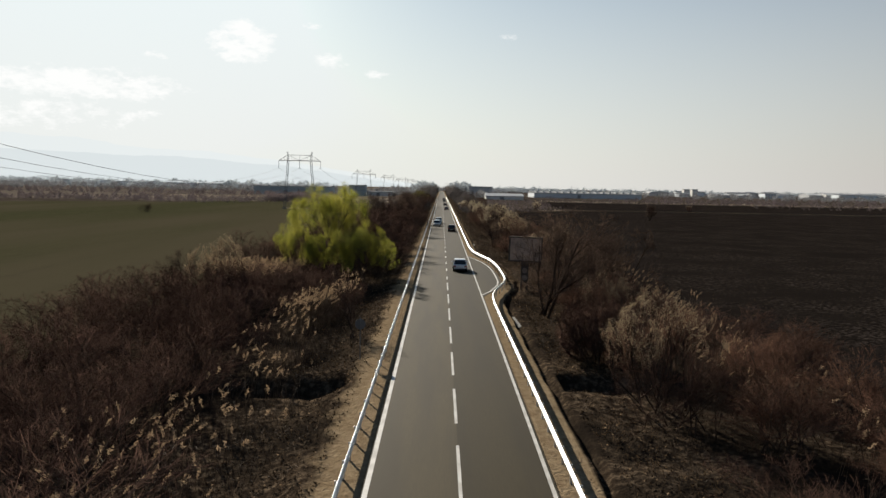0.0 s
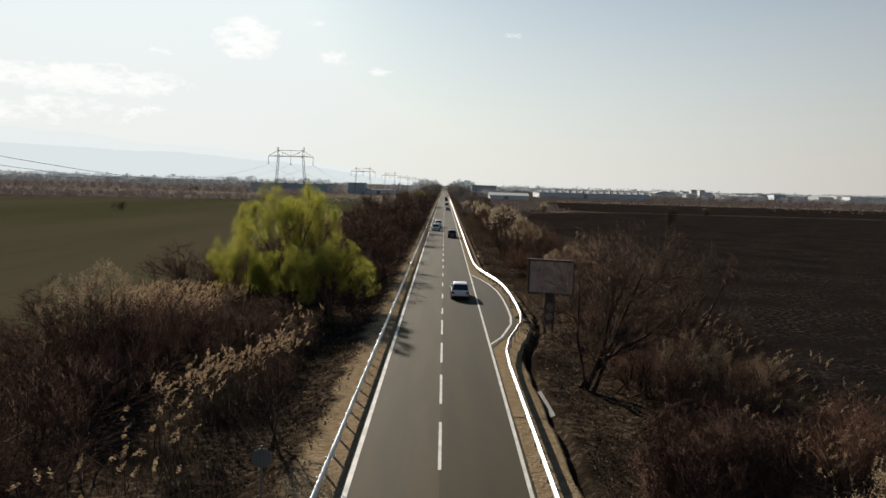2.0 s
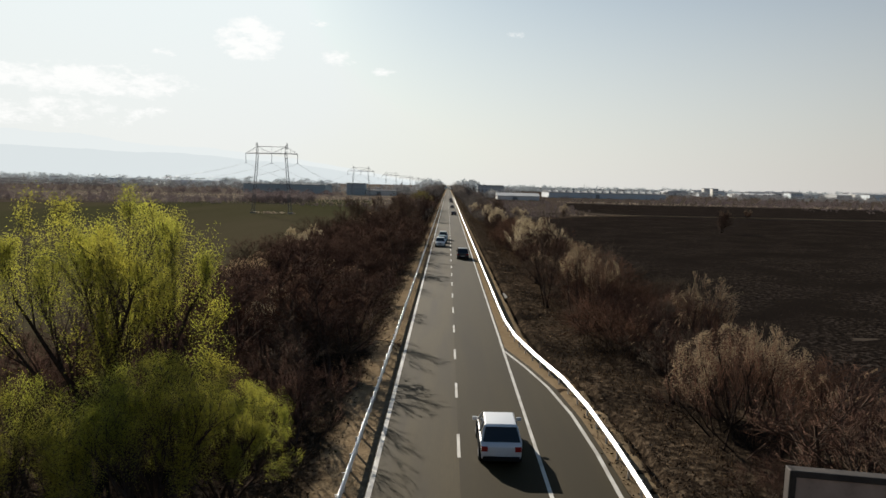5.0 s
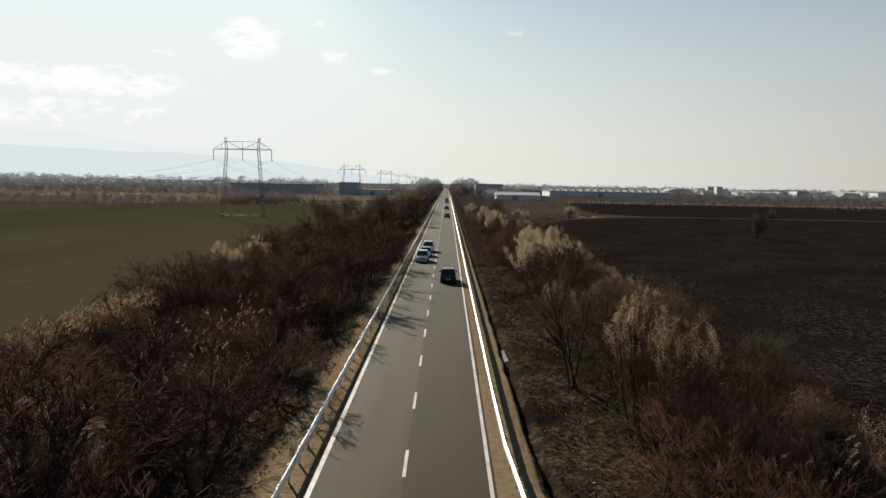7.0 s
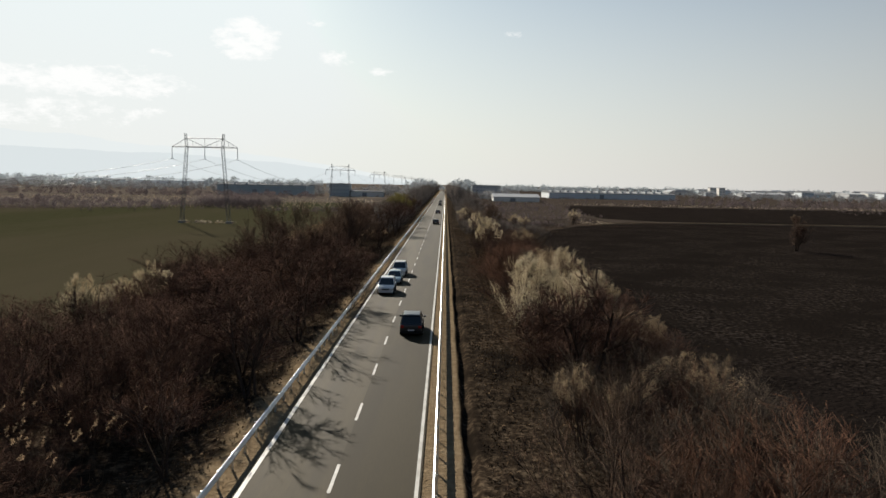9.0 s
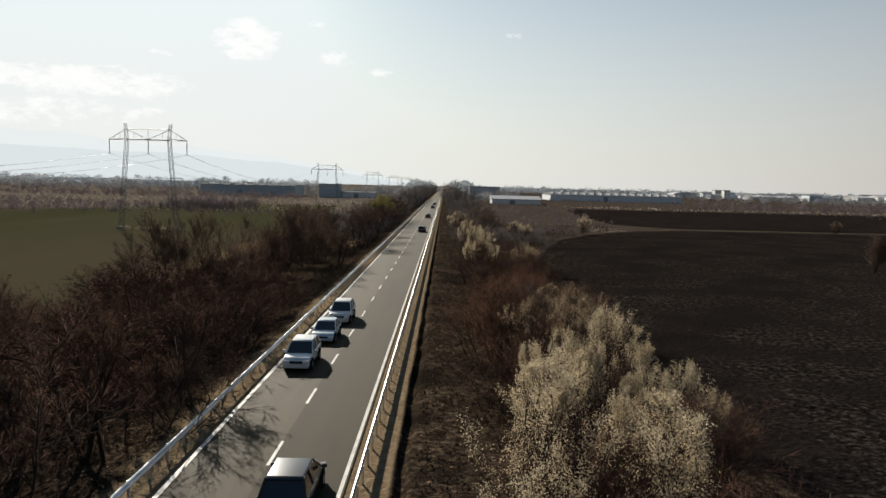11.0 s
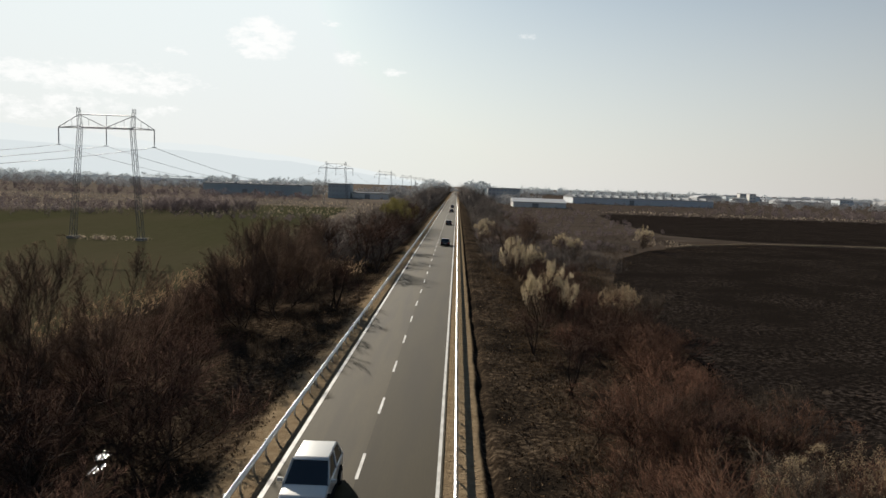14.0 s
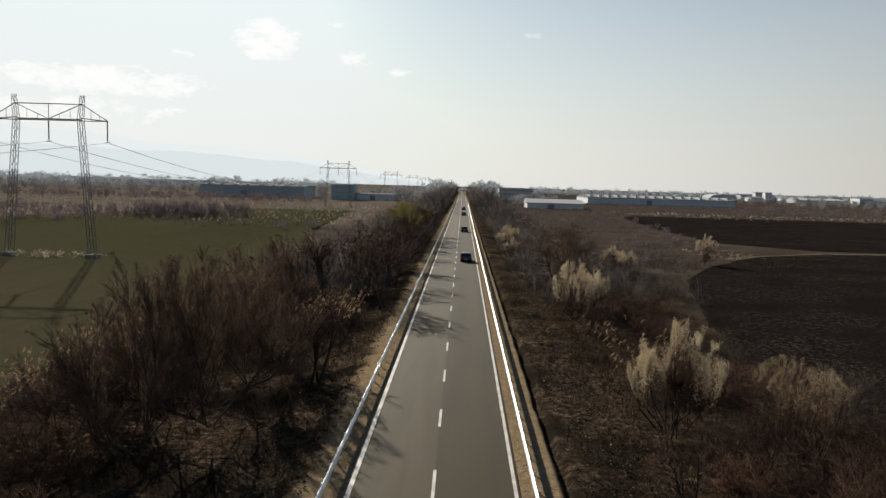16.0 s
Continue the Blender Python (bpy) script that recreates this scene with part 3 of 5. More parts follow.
# ---------------------------------------------------------------- guard rails
def guardrail(path, facing, label):
    """A W-beam on posts along a path; facing: the side, in x, on which the beam hangs."""
    rail = thing("guardrail", label, "guardrail", "guardrails along the road")
    fine = []
    for (ax, ay), (bx, by) in zip(path, path[1:]):
        k = max(1, int(abs(by - ay) / (40 if abs(bx - ax) < 0.01 else 1.2)))
        fine += [(ax + (bx - ax) * i / k, ay + (by - ay) * i / k) for i in range(k)]
    fine.append(path[-1])
    prof = [(0.0, 0.44), (0.06, 0.475), (0.08, 0.51), (0.06, 0.545), (0.01, 0.58), (0.01, 0.61), (0.06, 0.645), (0.08, 0.68), (0.06, 0.715), (0.0, 0.75)]
    prof = prof + [(q - 0.012, h) for q, h in reversed(prof)]
    v, f, m = [], [], len(prof)
    for x, y in fine:
        v += [(x + facing * q, y, h) for q, h in prof]
    for k in range(len(fine) - 1):
        for j in range(m):
            a, b = k * m + j, k * m + (j + 1) % m
            f.append((a, b, b + m, a + m) if facing < 0 else (b, a, a + m, b + m))
    part("beam", mesh_from("beam", v, f, STEEL, True), None, rail)
    bm = bmesh.new()
    box(bm, -0.05, 0.05, -0.025, 0.025, -0.35, 0.70, 0.006)
    box(bm, -0.085 if facing < 0 else 0.03, -0.03 if facing < 0 else 0.085, -0.06, 0.06, 0.52, 0.67)
    post = bpy.data.meshes.new("post")
    bm.to_mesh(post)
    bm.free()
    post.materials.append(STEEL)
    px, py = [q[0] for q in fine], [q[1] for q in fine]
    for y in np.arange(12.0, 420.0, 2.0):
        o = new("post", post)
        o.location = (float(np.interp(y, py, px)) - facing * 0.08, y, 0)
        o.parent = rail
    pieces = []
    for y in np.arange(420.0, 700.0, 2.0):
        x = float(np.interp(y, py, px)) - facing * 0.08
        pieces.append((x, y))
    p = np.array(pieces)
    far = part("far_posts", fast_mesh("far_posts", [sticks(np.c_[p, np.full(len(p), -0.3)], np.c_[p, np.full(len(p), 0.7)], np.full(len(p), 0.06), np.full(len(p), 0.06))], STEEL), None, rail)
    far["kind"] = "stuff"
    return rail


guardrail([(-4.4, -60), (-4.4, 700)], 1, "galvanised steel guardrail on posts in sandy gravel")
guardrail(RAIL_R, -1, "sunlit steel guardrail that curves round the lay-by")

# a broken concrete channel slab in the ditch, and the back of a road sign
CONCRETE = shade("concrete", [(0.168, 0.162, 0.15), (0.24, 0.234, 0.216)], 1.5, 0.9, bump=0.01)
for y, w in ((147.4, 3.2), (63.6, 4.6)):
    bm = bmesh.new()
    box(bm, -0.15, 0.15, -w / 2, w / 2, -0.06, 0.06, 0.015)
    slab = bpy.data.meshes.new("slab")
    bm.to_mesh(slab)
    bm.free()
    slab.materials.append(CONCRETE)
    o = tagged(new("concrete_slab", slab), "pale concrete slab lying in the roadside ditch", "slab")
    sx = 5.82 + float(rail_x(y)) - 4.2
    o.matrix_basis = pose(sx, y, float(ground_height(np.array([sx]), np.array([y]))[0]) + 0.05, 0, -20, 2)
sign = thing("road_sign", "round road sign on a pole, seen from its grey back", "road sign")
bm = bmesh.new()
bmesh.ops.create_cone(bm, segments=12, radius1=0.03, radius2=0.03, depth=3.0, cap_ends=True, matrix=Matrix.Translation((0, 0, 1.3)))
part("pole", bm, PYLON_STEEL, sign)
bm = bmesh.new()
bmesh.ops.create_cone(bm, segments=28, radius1=0.34, radius2=0.34, depth=0.02, cap_ends=True, matrix=Matrix.Translation((0, 0.045, 2.35)) @ Matrix.Rotation(radians(90), 4, "X"))
part("plate", bm, PYLON_STEEL, sign)
sign.location = (-6.0, 47.7, float(ground_height(np.array([-6.0]), np.array([47.7]))[0]))


def puddle(x, y, long, wide):
    """Standing water in a hollow, with an uneven rim."""
    rng = np.random.default_rng(int(abs(x * 31 + y * 7)))
    rim = [(math.cos(a) * wide * r, math.sin(a) * long * r) for a, r in zip(np.linspace(0, 6.28, 19)[:-1], rng.uniform(0.7, 1.2, 18))]
    z = float(ground_height(np.array([x]), np.array([y]))[0]) + 0.05
    v = [(x + a, y + b, z) for a, b in rim] + [(x + a * 1.1, y + b * 1.1, z - 0.35) for a, b in rim]
    f = [tuple(range(18))] + [(18 + k, 18 + (k + 1) - 18 * (k == 17), (k + 1) * (k < 17), k) for k in range(18)]
    return tagged(new("puddle", mesh_from("puddle", v, f, WATER)), "small puddle of still water glinting in the ditch", "puddle", "puddles in the ditch")


for q in [(-12.6, 227.7, 1.1, 0.35), (-12.1, 225.6, 0.7, 0.25), (-14.1, 80.8, 0.9, 0.3), (-12.6, 81.9, 0.7, 0.22)]:
    puddle(*q)


# ---------------------------------------------------------------- shrubs and trees
SHRUB = dict(stems=14, height=3.4, lean=0.95, levels=[(9, 0.62, 0.85), (10, 0.6, 0.8)], radius=0.03, base=0.5, rise=0.2, dome=(0.85, 0.35), thin=0.007)
TREE = dict(stems=3, height=7.0, lean=0.6, levels=[(8, 0.66, 1.0), (7, 0.6, 0.9), (5, 0.6, 0.8)], radius=0.15, base=0.2, first=0.3, rise=0.15, dome=(0.52, 0.5))
BROAD = dict(stems=4, height=7.0, lean=0.75, levels=[(9, 0.68, 1.0), (9, 0.6, 0.9), (8, 0.55, 0.8)], radius=0.14, base=0.2, first=0.3, rise=0.12, dome=(0.68, 0.5))
FAN = dict(stems=7, height=7.6, lean=0.8, levels=[(7, 0.62, 0.55), (9, 0.58, 0.55), (18, 0.55, 0.6)], radius=0.065, base=0.4, rise=0.14, first=0.4, dome=(0.62, 0.58))
BLOOM = dict(stems=16, height=4.3, lean=0.85, levels=[(7, 0.6, 0.7), (8, 0.55, 0.5)], radius=0.045, base=0.5, rise=0.5)
brown = [plant_meshes(100 + k, TWIG, **SHRUB) for k in range(4)]
red = [plant_meshes(120 + k, TWIG_RED, **SHRUB) for k in range(3)]
grey = [plant_meshes(140 + k, TWIG_GREY, **SHRUB) for k in range(2)]
trees = [plant_meshes(160 + k, TWIG, thin=0.019, **TREE) for k in range(3)]
grey_trees = [plant_meshes(170 + k, TWIG_GREY, thin=0.0105, **TREE) for k in range(2)]
fans = [plant_meshes(180 + k, TWIG_FAN, thin=0.0065, **FAN) for k in range(3)]
broad = [plant_meshes(190 + k, TWIG_FAN, thin=0.0085, **BROAD) for k in range(2)]
bloom = [plant_meshes(200 + k, TWIG, BLOSSOM, 64000, 0.0155, low=0.5, shell=0.8, loose=0.05, dome=(0.46, 0.55), **BLOOM) for k in range(3)]
catkin = [plant_meshes(220 + k, TWIG_RED, CATKIN, 30000, 0.0145, low=0.6, shell=0.8, dome=(0.5, 0.5), **BLOOM) for k in range(3)]
dense = [plant_meshes(240, TWIG, stems=46, height=3.4, lean=1.35, levels=[(14, 0.5, 0.9), (14, 0.5, 0.8)], radius=0.03, base=0.5, dome=(0.62, 0.45))]
WILLOWY = dict(stems=9, height=9.5, lean=0.8, levels=[(8, 0.6, 0.5), (8, 0.55, 0.55), (6, 0.5, 0.6)], radius=0.13, base=0.5, rise=0.25, first=0.4, thin=0.009, dome=(0.46, 0.52))
willow = [plant_meshes(260 + k, TWIG_GREY, WILLOW, 100000, 0.026, low=0.06, loose=0.16, shell=0.45, **WILLOWY) for k in range(2)]
old_willow = [plant_meshes(270, TWIG_GREY, WILLOW_OLD, 14000, 0.06, low=0.3, loose=0.2, shell=0.8, **WILLOWY)]
KINDS = {
    "brown": ("shrub", brown, "leafless brown shrub in the roadside thicket", "shrub", "roadside shrubs", ""),
    "red": ("shrub", red, "leafless reddish-brown shrub in the roadside thicket", "shrub", "roadside shrubs", ""),
    "grey": ("shrub", grey, "leafless grey-twigged shrub in the roadside thicket", "shrub", "roadside shrubs", ""),
    "dense": ("shrub", dense, "dense dark round shrub with tangled twigs", "shrub", "roadside shrubs", ""),
    "tree": ("tree", trees, "bare dark tree with spreading branches beside the road", "tree", "roadside trees", ""),
    "grey_tree": ("tree", grey_trees, "bare tree with pale grey twigs beside the road", "tree", "roadside trees", ""),
    "fan": ("tree", fans, "bare multi-stemmed tree with a fan-shaped crown", "tree", "roadside trees", ""),
    "bloom": ("flowering_shrub", bloom, "spring shrub covered in pale cream blossom", "shrub", "flowering shrubs", "blossom"),
    "catkin": ("flowering_shrub", catkin, "reddish shrub with pale yellowish buds on top", "shrub", "flowering shrubs", "catkin"),
    "broad": ("tree", broad, "bare tree with a broad dense crown of fine twigs", "tree", "roadside trees", ""),
    "old_willow": ("willow_tree", old_willow, "olive-yellow willow in a row of bare trees", "tree", "willows", "leaves"),
    "willow": ("willow_tree", willow, "willow with fresh yellow-green spring leaves", "tree", "willows", "leaves"),
}
SIZE = {(k, n): max(v.co.z for v in me[1].vertices) for k, m in KINDS.items() for n, me in enumerate(m[1])}
planting = random.Random(7)
masters, count_of = {}, {}


def put(kind, x, y, h, wide=1.0):
    """A plant of a kind, its top h metres above the road, with its foot in the ground."""
    name, meshes, label, category, group, leafy = KINDS[kind]
    k = count_of.get(kind, 0) % len(meshes)
    count_of[kind] = count_of.get(kind, 0) + 1
    z = float(ground_height(np.array([x]), np.array([y]))[0]) - 0.08
    s = (h - z) / SIZE[kind, k]
    m = Matrix.LocRotScale((x, y, z), Euler((0, 0, planting.uniform(0, 6.28))), (s * wide, s * wide, s))
    key = (kind, k)
    if key not in masters:
        masters[key] = plant(name, meshes[k], label, category, group, m, leafy=leafy or "leaves")
        return
    ob = masters[key]
    keep = ob.matrix_basis.copy()
    ob.scale = (1, 1, 1)
    copy_thing(ob, m)
    ob.matrix_basis = keep


# single plants that stand out: kind, x, y, height, width
MARKED = """catkin 10.8 38.6 6.1 0.95; catkin 12 59.9 4.7 0.7; dense 9.9 49.4 4.3 1.0; broad 8.9 66.3 10.2 0.95; broad 13.2 71 9.6 0.76; broad 17.4 76 8 0.8
catkin 15 61 4.0 1.1; red 17 41 3.8 1.4; red 19.5 36 4.0 1.4; red 15.5 34 3.4 1.3; red 20.5 44 3.4 1.3; tree 12.8 90 6.2 1.1; broad 15 86 6.4 1.1; tree 18.5 92 6.2 1.2; grey_tree 14.5 86 6.2 1.1
catkin 13.6 101 5.7 1.2; tree 12.5 108 5.5 1; catkin 16.5 106 4.6 1.2; red 13 118 3.6 1.1; red 18 114 3.4 1; catkin 11.6 130.4 7.0 0.8; brown 13.6 125.8 4.4 1.1; red 13.8 134.4 5.6 1.1; red 16.4 131 4.0 1.1; red 13.6 145.4 6.0 1.2; grey 13.8 151 5.8 1.2; red 17 148 5.0 1.2; grey_tree 15.6 143 6.4 0.9; catkin 16.5 158 4.6 1.2
broad 9.2 139.5 8.8 0.6; tree 12.6 166 7.8 1.1; bloom 11.6 178.6 7.3 1.1; red 15.4 171 5.4 1.3; red 14.5 184 4.6 1.3; bloom 13.2 191.4 5.6 0.9; bloom 15.6 192.4 6.6 0.85; bloom 17.6 188.4 5.0 0.9; bloom 11.8 190 4.3 0.8; catkin 17.2 203.6 5.5 1.2; catkin 14.4 206 5.2 1.1; red 11.5 212 6.0 1.0; catkin 17.2 217 4.6 1.2; red 12.2 214 5.4 1.2; grey 14.8 216 4.8 1.2; catkin 19.6 209 3.4 1.2
red 13 228 4.0 1.4; red 16.2 233 4.0 1.4; red 16.4 240.5 3.8 1.5; red 19 246 3.4 1.4; tree 11.4 238.3 4.4 0.9; tree 10.2 249.8 4.6 0.8; bloom 12.5 260 6.1 0.8; catkin 18.2 257.2 4.7 0.9; brown 14.6 255.4 3.8 1.1; catkin 20.4 265 3.4 0.9
bloom 12.1 291 6.2 0.85; bloom 16 303 4 0.9; bloom 24.8 338 4 1; bloom 28 341 3 1; broad 12.6 306 9.4 0.78; red -11 117.5 6.2 1.15; red -14.5 123 5.4 1.2; catkin 18.2 120.4 5.8 1.0; fan 15.5 325 6.6 1.2; fan 18.5 343 7 1.1; fan 11 345 5 1; bloom 44.8 354 5.1 1; bloom 10 372 4.2 1; bloom 12 392 4.0 1.2; bloom 10 356 3.2 1
catkin 11.6 158 3.8 1; catkin 18 176 3.8 1.2; red 11.5 220 3.6 1.2
broad 77 275 6.6 0.75; tree 77.6 275.6 6.2 0.6; tree 76.5 274.4 5.6 0.6; brown -111 277 3.4 1.0; catkin 128 384 4.0 1.1
willow -15.2 98 11.4 0.92; willow -17.6 88.5 8.1 0.8; willow -10.4 90.5 6.2 1.05; willow -13.6 88.5 5.9 1.0; willow -8.6 93 4.6 1.0
tree -7.6 111 7.0 1.15; tree -10.8 117 7.6 1.2; tree -14.5 112 7.4 1.2; tree -8 124 6.6 1.1; tree -12.5 129 6.8 1.2; grey_tree -8.2 104 6.2 1; tree -17.5 121 6.2 1.2; tree -7.8 136 5.4 1.1; tree -9.6 144 5 1.1
catkin -21.1 67.5 6.4 0.8; tree -7.6 56.5 4.6 0.7; bloom -13.3 122 3.8 1.2; bloom -25.1 183.1 4.5 0.9; bloom -23.9 194.5 4.4 0.9; bloom -24.6 189 3.4 1
tree -7.4 154 5.2 1; tree -6.9 166 6.4 1.05; tree -9.2 172 6.8 1.1; tree -7.2 181 7 1.15; tree -8.8 190 7.2 1.15; tree -8 200 6.8 1.1; tree -7.4 211 6.4 1.1; tree -14.8 211.7 7.3 1.1; tree -11 218 6.4 1.1
fan -18 229 9.6 0.9; fan -21.5 232 9 0.9; fan -14.6 231.5 8.8 0.85; tree -13 222 5.2 1; fan -13.4 252 9.6 0.85; fan -12 257.5 9.4 0.8; fan -14.4 259 9.4 0.9; fan -11.5 271 9 0.85; fan -14.5 280 8.6 0.9; fan -11.5 264 8.8 0.8; tree -8.6 270 5.4 1
grey_tree -10 305.5 10 0.8; tree -7.4 298 8.4 1.0; tree -11.5 311 8 1.2; tree -14.5 303 7.6 1.2; tree -8 317 7.8 1.2; tree -12 324 8 1.2; tree -8.4 332 7.5 1.2; old_willow -11 372 9 0.85; old_willow -12.5 386 9 0.85; old_willow -10.5 396 8.6 0.85; old_willow -14 404 8.6 0.9; tree -8.2 352 7 1.2; tree -9 368 7.6 1.2; tree -8.4 380 7.8 1.2; tree -8.2 392 7.8 1.2; tree -13 362 8 1.2; tree -9 406 8 1.2"""
taken = []
for row in MARKED.replace("\n", ";").split(";"):
    kind, x, y, h, wide = row.split()
    put(kind, float(x), float(y), float(h), float(wide))
    taken.append((float(x), float(y), 1.6 if kind != "willow" else 2.2))


def fill(x0, x1, y0, y1, step, kinds, h0, h1, wide=1.2):
    """Plants at uneven steps over a stretch, clear of those that stand there."""
    y = y0
    while y < y1:
        x = x0 + planting.uniform(0, step)
        while x < x1:
            px, py = x + planting.uniform(-0.4, 0.4) * step, y + planting.uniform(-0.45, 0.45) * step
            if all((px - a) ** 2 + (py - b) ** 2 > r * r for a, b, r in taken):
                put(planting.choice(kinds), px, py, planting.uniform(h0, h1), wide * planting.uniform(0.85, 1.2))
            x += step
        y += step


fill(-28, -12.5, 10, 80, 5.0, ["brown", "brown", "brown"], 3.0, 4.8, 1.45)
fill(-26, -8.2, 100, 132, 5.0, ["brown", "brown", "tree"], 3.4, 5.4, 1.35)
fill(-26, -9.5, 132, 160, 4.9, ["brown", "red", "brown"], 1.8, 3.2, 1.7)
fill(-26, -8.2, 160, 232, 5.0, ["brown", "brown", "tree", "brown", "red"], 3.6, 5.6, 1.4)
fill(-22.5, -13, 232, 300, 5.5, ["brown", "brown", "brown"], 2.0, 3.8, 1.6)
fill(12, 21.5, 14, 66, 4.6, ["red", "brown", "brown"], 2.2, 3.6, 1.45)
fill(11.5, 21, 66, 128, 4.7, ["brown", "red", "grey", "brown"], 1.8, 3.6, 1.4)
fill(10.6, 21, 128, 232, 4.7, ["brown", "red", "grey", "red"], 2.4, 4.4, 1.4)
fill(12.4, 21, 232, 300, 4.4, ["brown", "red", "grey", "brown"], 1.8, 4.0, 1.3)


def thicket(name, areas, label, material, thin, seed):
    """Plants past counting: fans of branches over far stretches, rows of x0, x1, y0, y1, number, least and greatest height."""
    rng = np.random.default_rng(seed)
    p0, p1, r = [], [], []
    for x0, x1, y0, y1, n, h0, h1 in areas:
        n = n * 3 // 2
        foot = np.c_[rng.uniform(x0, x1, n), rng.uniform(y0, y1, n), np.full(n, -0.7)]
        h = rng.uniform(h0, h1, n) * (0.6 + 0.4 * rng.uniform(size=n))
        for _ in range(13):
            a = rng.uniform(0, 6.28, n)
            t = rng.uniform(0.05, 1.0, n) ** 0.8
            low = rng.uniform(0.0, 0.45, n)
            start = foot + np.c_[np.cos(a) * t * low * h * 0.5, np.sin(a) * t * low * h * 0.5, low * h]
            end = start + np.c_[np.cos(a) * np.sin(t), np.sin(a) * np.sin(t), np.cos(t)] * (h * (1 - low) * rng.uniform(0.6, 1.05, n))[:, None]
            p0.append(start)
            p1.append(end)
            r.append(1.3 * thin * h)
    ob = new(name, fast_mesh(name, [spikes(np.concatenate(p0), np.concatenate(p1), np.concatenate(r))], material))
    return tagged(ob, label, "woods", kind="stuff")


thicket("roadside_woods", [(-22, -8, 300, 480, 520, 5, 9.5), (9, 22, 300, 480, 330, 2.5, 6), (20, 32, 306, 345, 110, 1.5, 3.8), (28, 44, 345, 375, 80, 1.5, 3.0)],
        "rows of bare trees and bushes along the road", FAR_TWIG, 0.0046, 31)
thicket("far_roadside_woods", [(-24, -8, 480, 900, 320, 6, 11), (9, 26, 480, 900, 230, 4, 9), (-26, -9, 900, 1500, 180, 12, 20), (9, 30, 900, 1500, 180, 12, 20), (8, 15, 600, 800, 60, 13, 17), (-16, -8, 560, 800, 80, 12, 17), (10, 28, 650, 740, 60, 7, 12), (-200, -40, 735, 755, 60, 1.5, 4), (90, 240, 810, 835, 60, 1.5, 3.5), (28, 74, 630, 655, 50, 1.5, 3.5)],
        "rows of bare trees along the far road", FAR_TWIG, 0.008, 35)
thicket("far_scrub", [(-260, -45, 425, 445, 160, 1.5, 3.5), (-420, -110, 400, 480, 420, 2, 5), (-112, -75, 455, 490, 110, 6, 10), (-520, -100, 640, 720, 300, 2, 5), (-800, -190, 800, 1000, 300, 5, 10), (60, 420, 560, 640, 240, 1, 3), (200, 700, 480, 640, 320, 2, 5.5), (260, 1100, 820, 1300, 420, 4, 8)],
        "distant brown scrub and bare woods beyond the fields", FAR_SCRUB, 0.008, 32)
thicket("distant_woods", [(-900, -200, 1000, 1500, 420, 8, 14), (40, 500, 1450, 1600, 240, 8, 13), (-1300, -250, 1500, 2200, 260, 10, 17), (100, 1500, 1600, 2400, 300, 10, 16), (-30, 40, 1500, 1600, 60, 10, 16)], "woods on the far plain, paled by haze", HAZY_TWIG, 0.016, 34)
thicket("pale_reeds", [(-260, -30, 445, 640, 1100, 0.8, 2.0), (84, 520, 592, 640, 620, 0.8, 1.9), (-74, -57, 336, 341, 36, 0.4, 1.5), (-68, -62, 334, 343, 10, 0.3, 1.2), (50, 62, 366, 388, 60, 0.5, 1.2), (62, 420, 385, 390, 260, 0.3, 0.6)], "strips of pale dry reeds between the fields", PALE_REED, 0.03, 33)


def crowns(name, areas, label, material, seed, each=80):
    """Far trees and bushes past counting: rounded crowns of many small clumps on short stems; rows of x0, x1, y0, y1, number, least and greatest height."""
    rng = np.random.default_rng(seed)
    pieces = []
    for x0, x1, y0, y1, n, h0, h1 in areas:
        foot = np.c_[rng.uniform(x0, x1, n), rng.uniform(y0, y1, n), np.full(n, -0.7)]
        h = h0 + (h1 - h0) * rng.uniform(size=n) ** 1.6
        wide = h * rng.uniform(0.35, 0.6, n)
        pieces.append(spikes(foot, foot + np.c_[np.zeros((n, 2)), h * 0.8], 0.03 * h))
        d = unit(rng.normal(size=(n, each, 3))) * rng.uniform(0.25, 1.0, (n, each, 1)) ** 0.5
        mid = foot[:, None] + np.c_[np.zeros((n, 2)), h * 0.52][:, None]
        c = mid + d * np.stack([wide, wide, h * 0.48], -1)[:, None] * rng.uniform(0.8, 1.1, (n, 1, 1))
        v, f = bits(rng, c.reshape(-1, 3), 1.0, 1.5)
        v = c.reshape(-1, 1, 3) + (v.reshape(-1, 3, 3) - c.reshape(-1, 1, 3)) * np.repeat(h * 0.085, each)[:, None, None]
        pieces.append((v.reshape(-1, 3), f))
    return tagged(new(name, fast_mesh(name, pieces, material)), label, "woods", kind="stuff")


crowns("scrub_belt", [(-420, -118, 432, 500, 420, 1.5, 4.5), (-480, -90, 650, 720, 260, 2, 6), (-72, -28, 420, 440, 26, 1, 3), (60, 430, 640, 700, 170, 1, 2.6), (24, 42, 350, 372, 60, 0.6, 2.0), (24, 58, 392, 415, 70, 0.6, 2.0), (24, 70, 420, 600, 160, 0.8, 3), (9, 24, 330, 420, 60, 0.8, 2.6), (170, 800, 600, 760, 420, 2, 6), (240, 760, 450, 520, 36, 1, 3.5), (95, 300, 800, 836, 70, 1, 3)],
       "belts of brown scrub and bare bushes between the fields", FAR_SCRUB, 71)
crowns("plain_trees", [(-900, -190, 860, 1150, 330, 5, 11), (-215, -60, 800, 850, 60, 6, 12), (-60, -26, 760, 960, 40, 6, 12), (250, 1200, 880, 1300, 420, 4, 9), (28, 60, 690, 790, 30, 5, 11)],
       "bare trees scattered over the plain, greyed by haze", FAR_WOOD, 72)
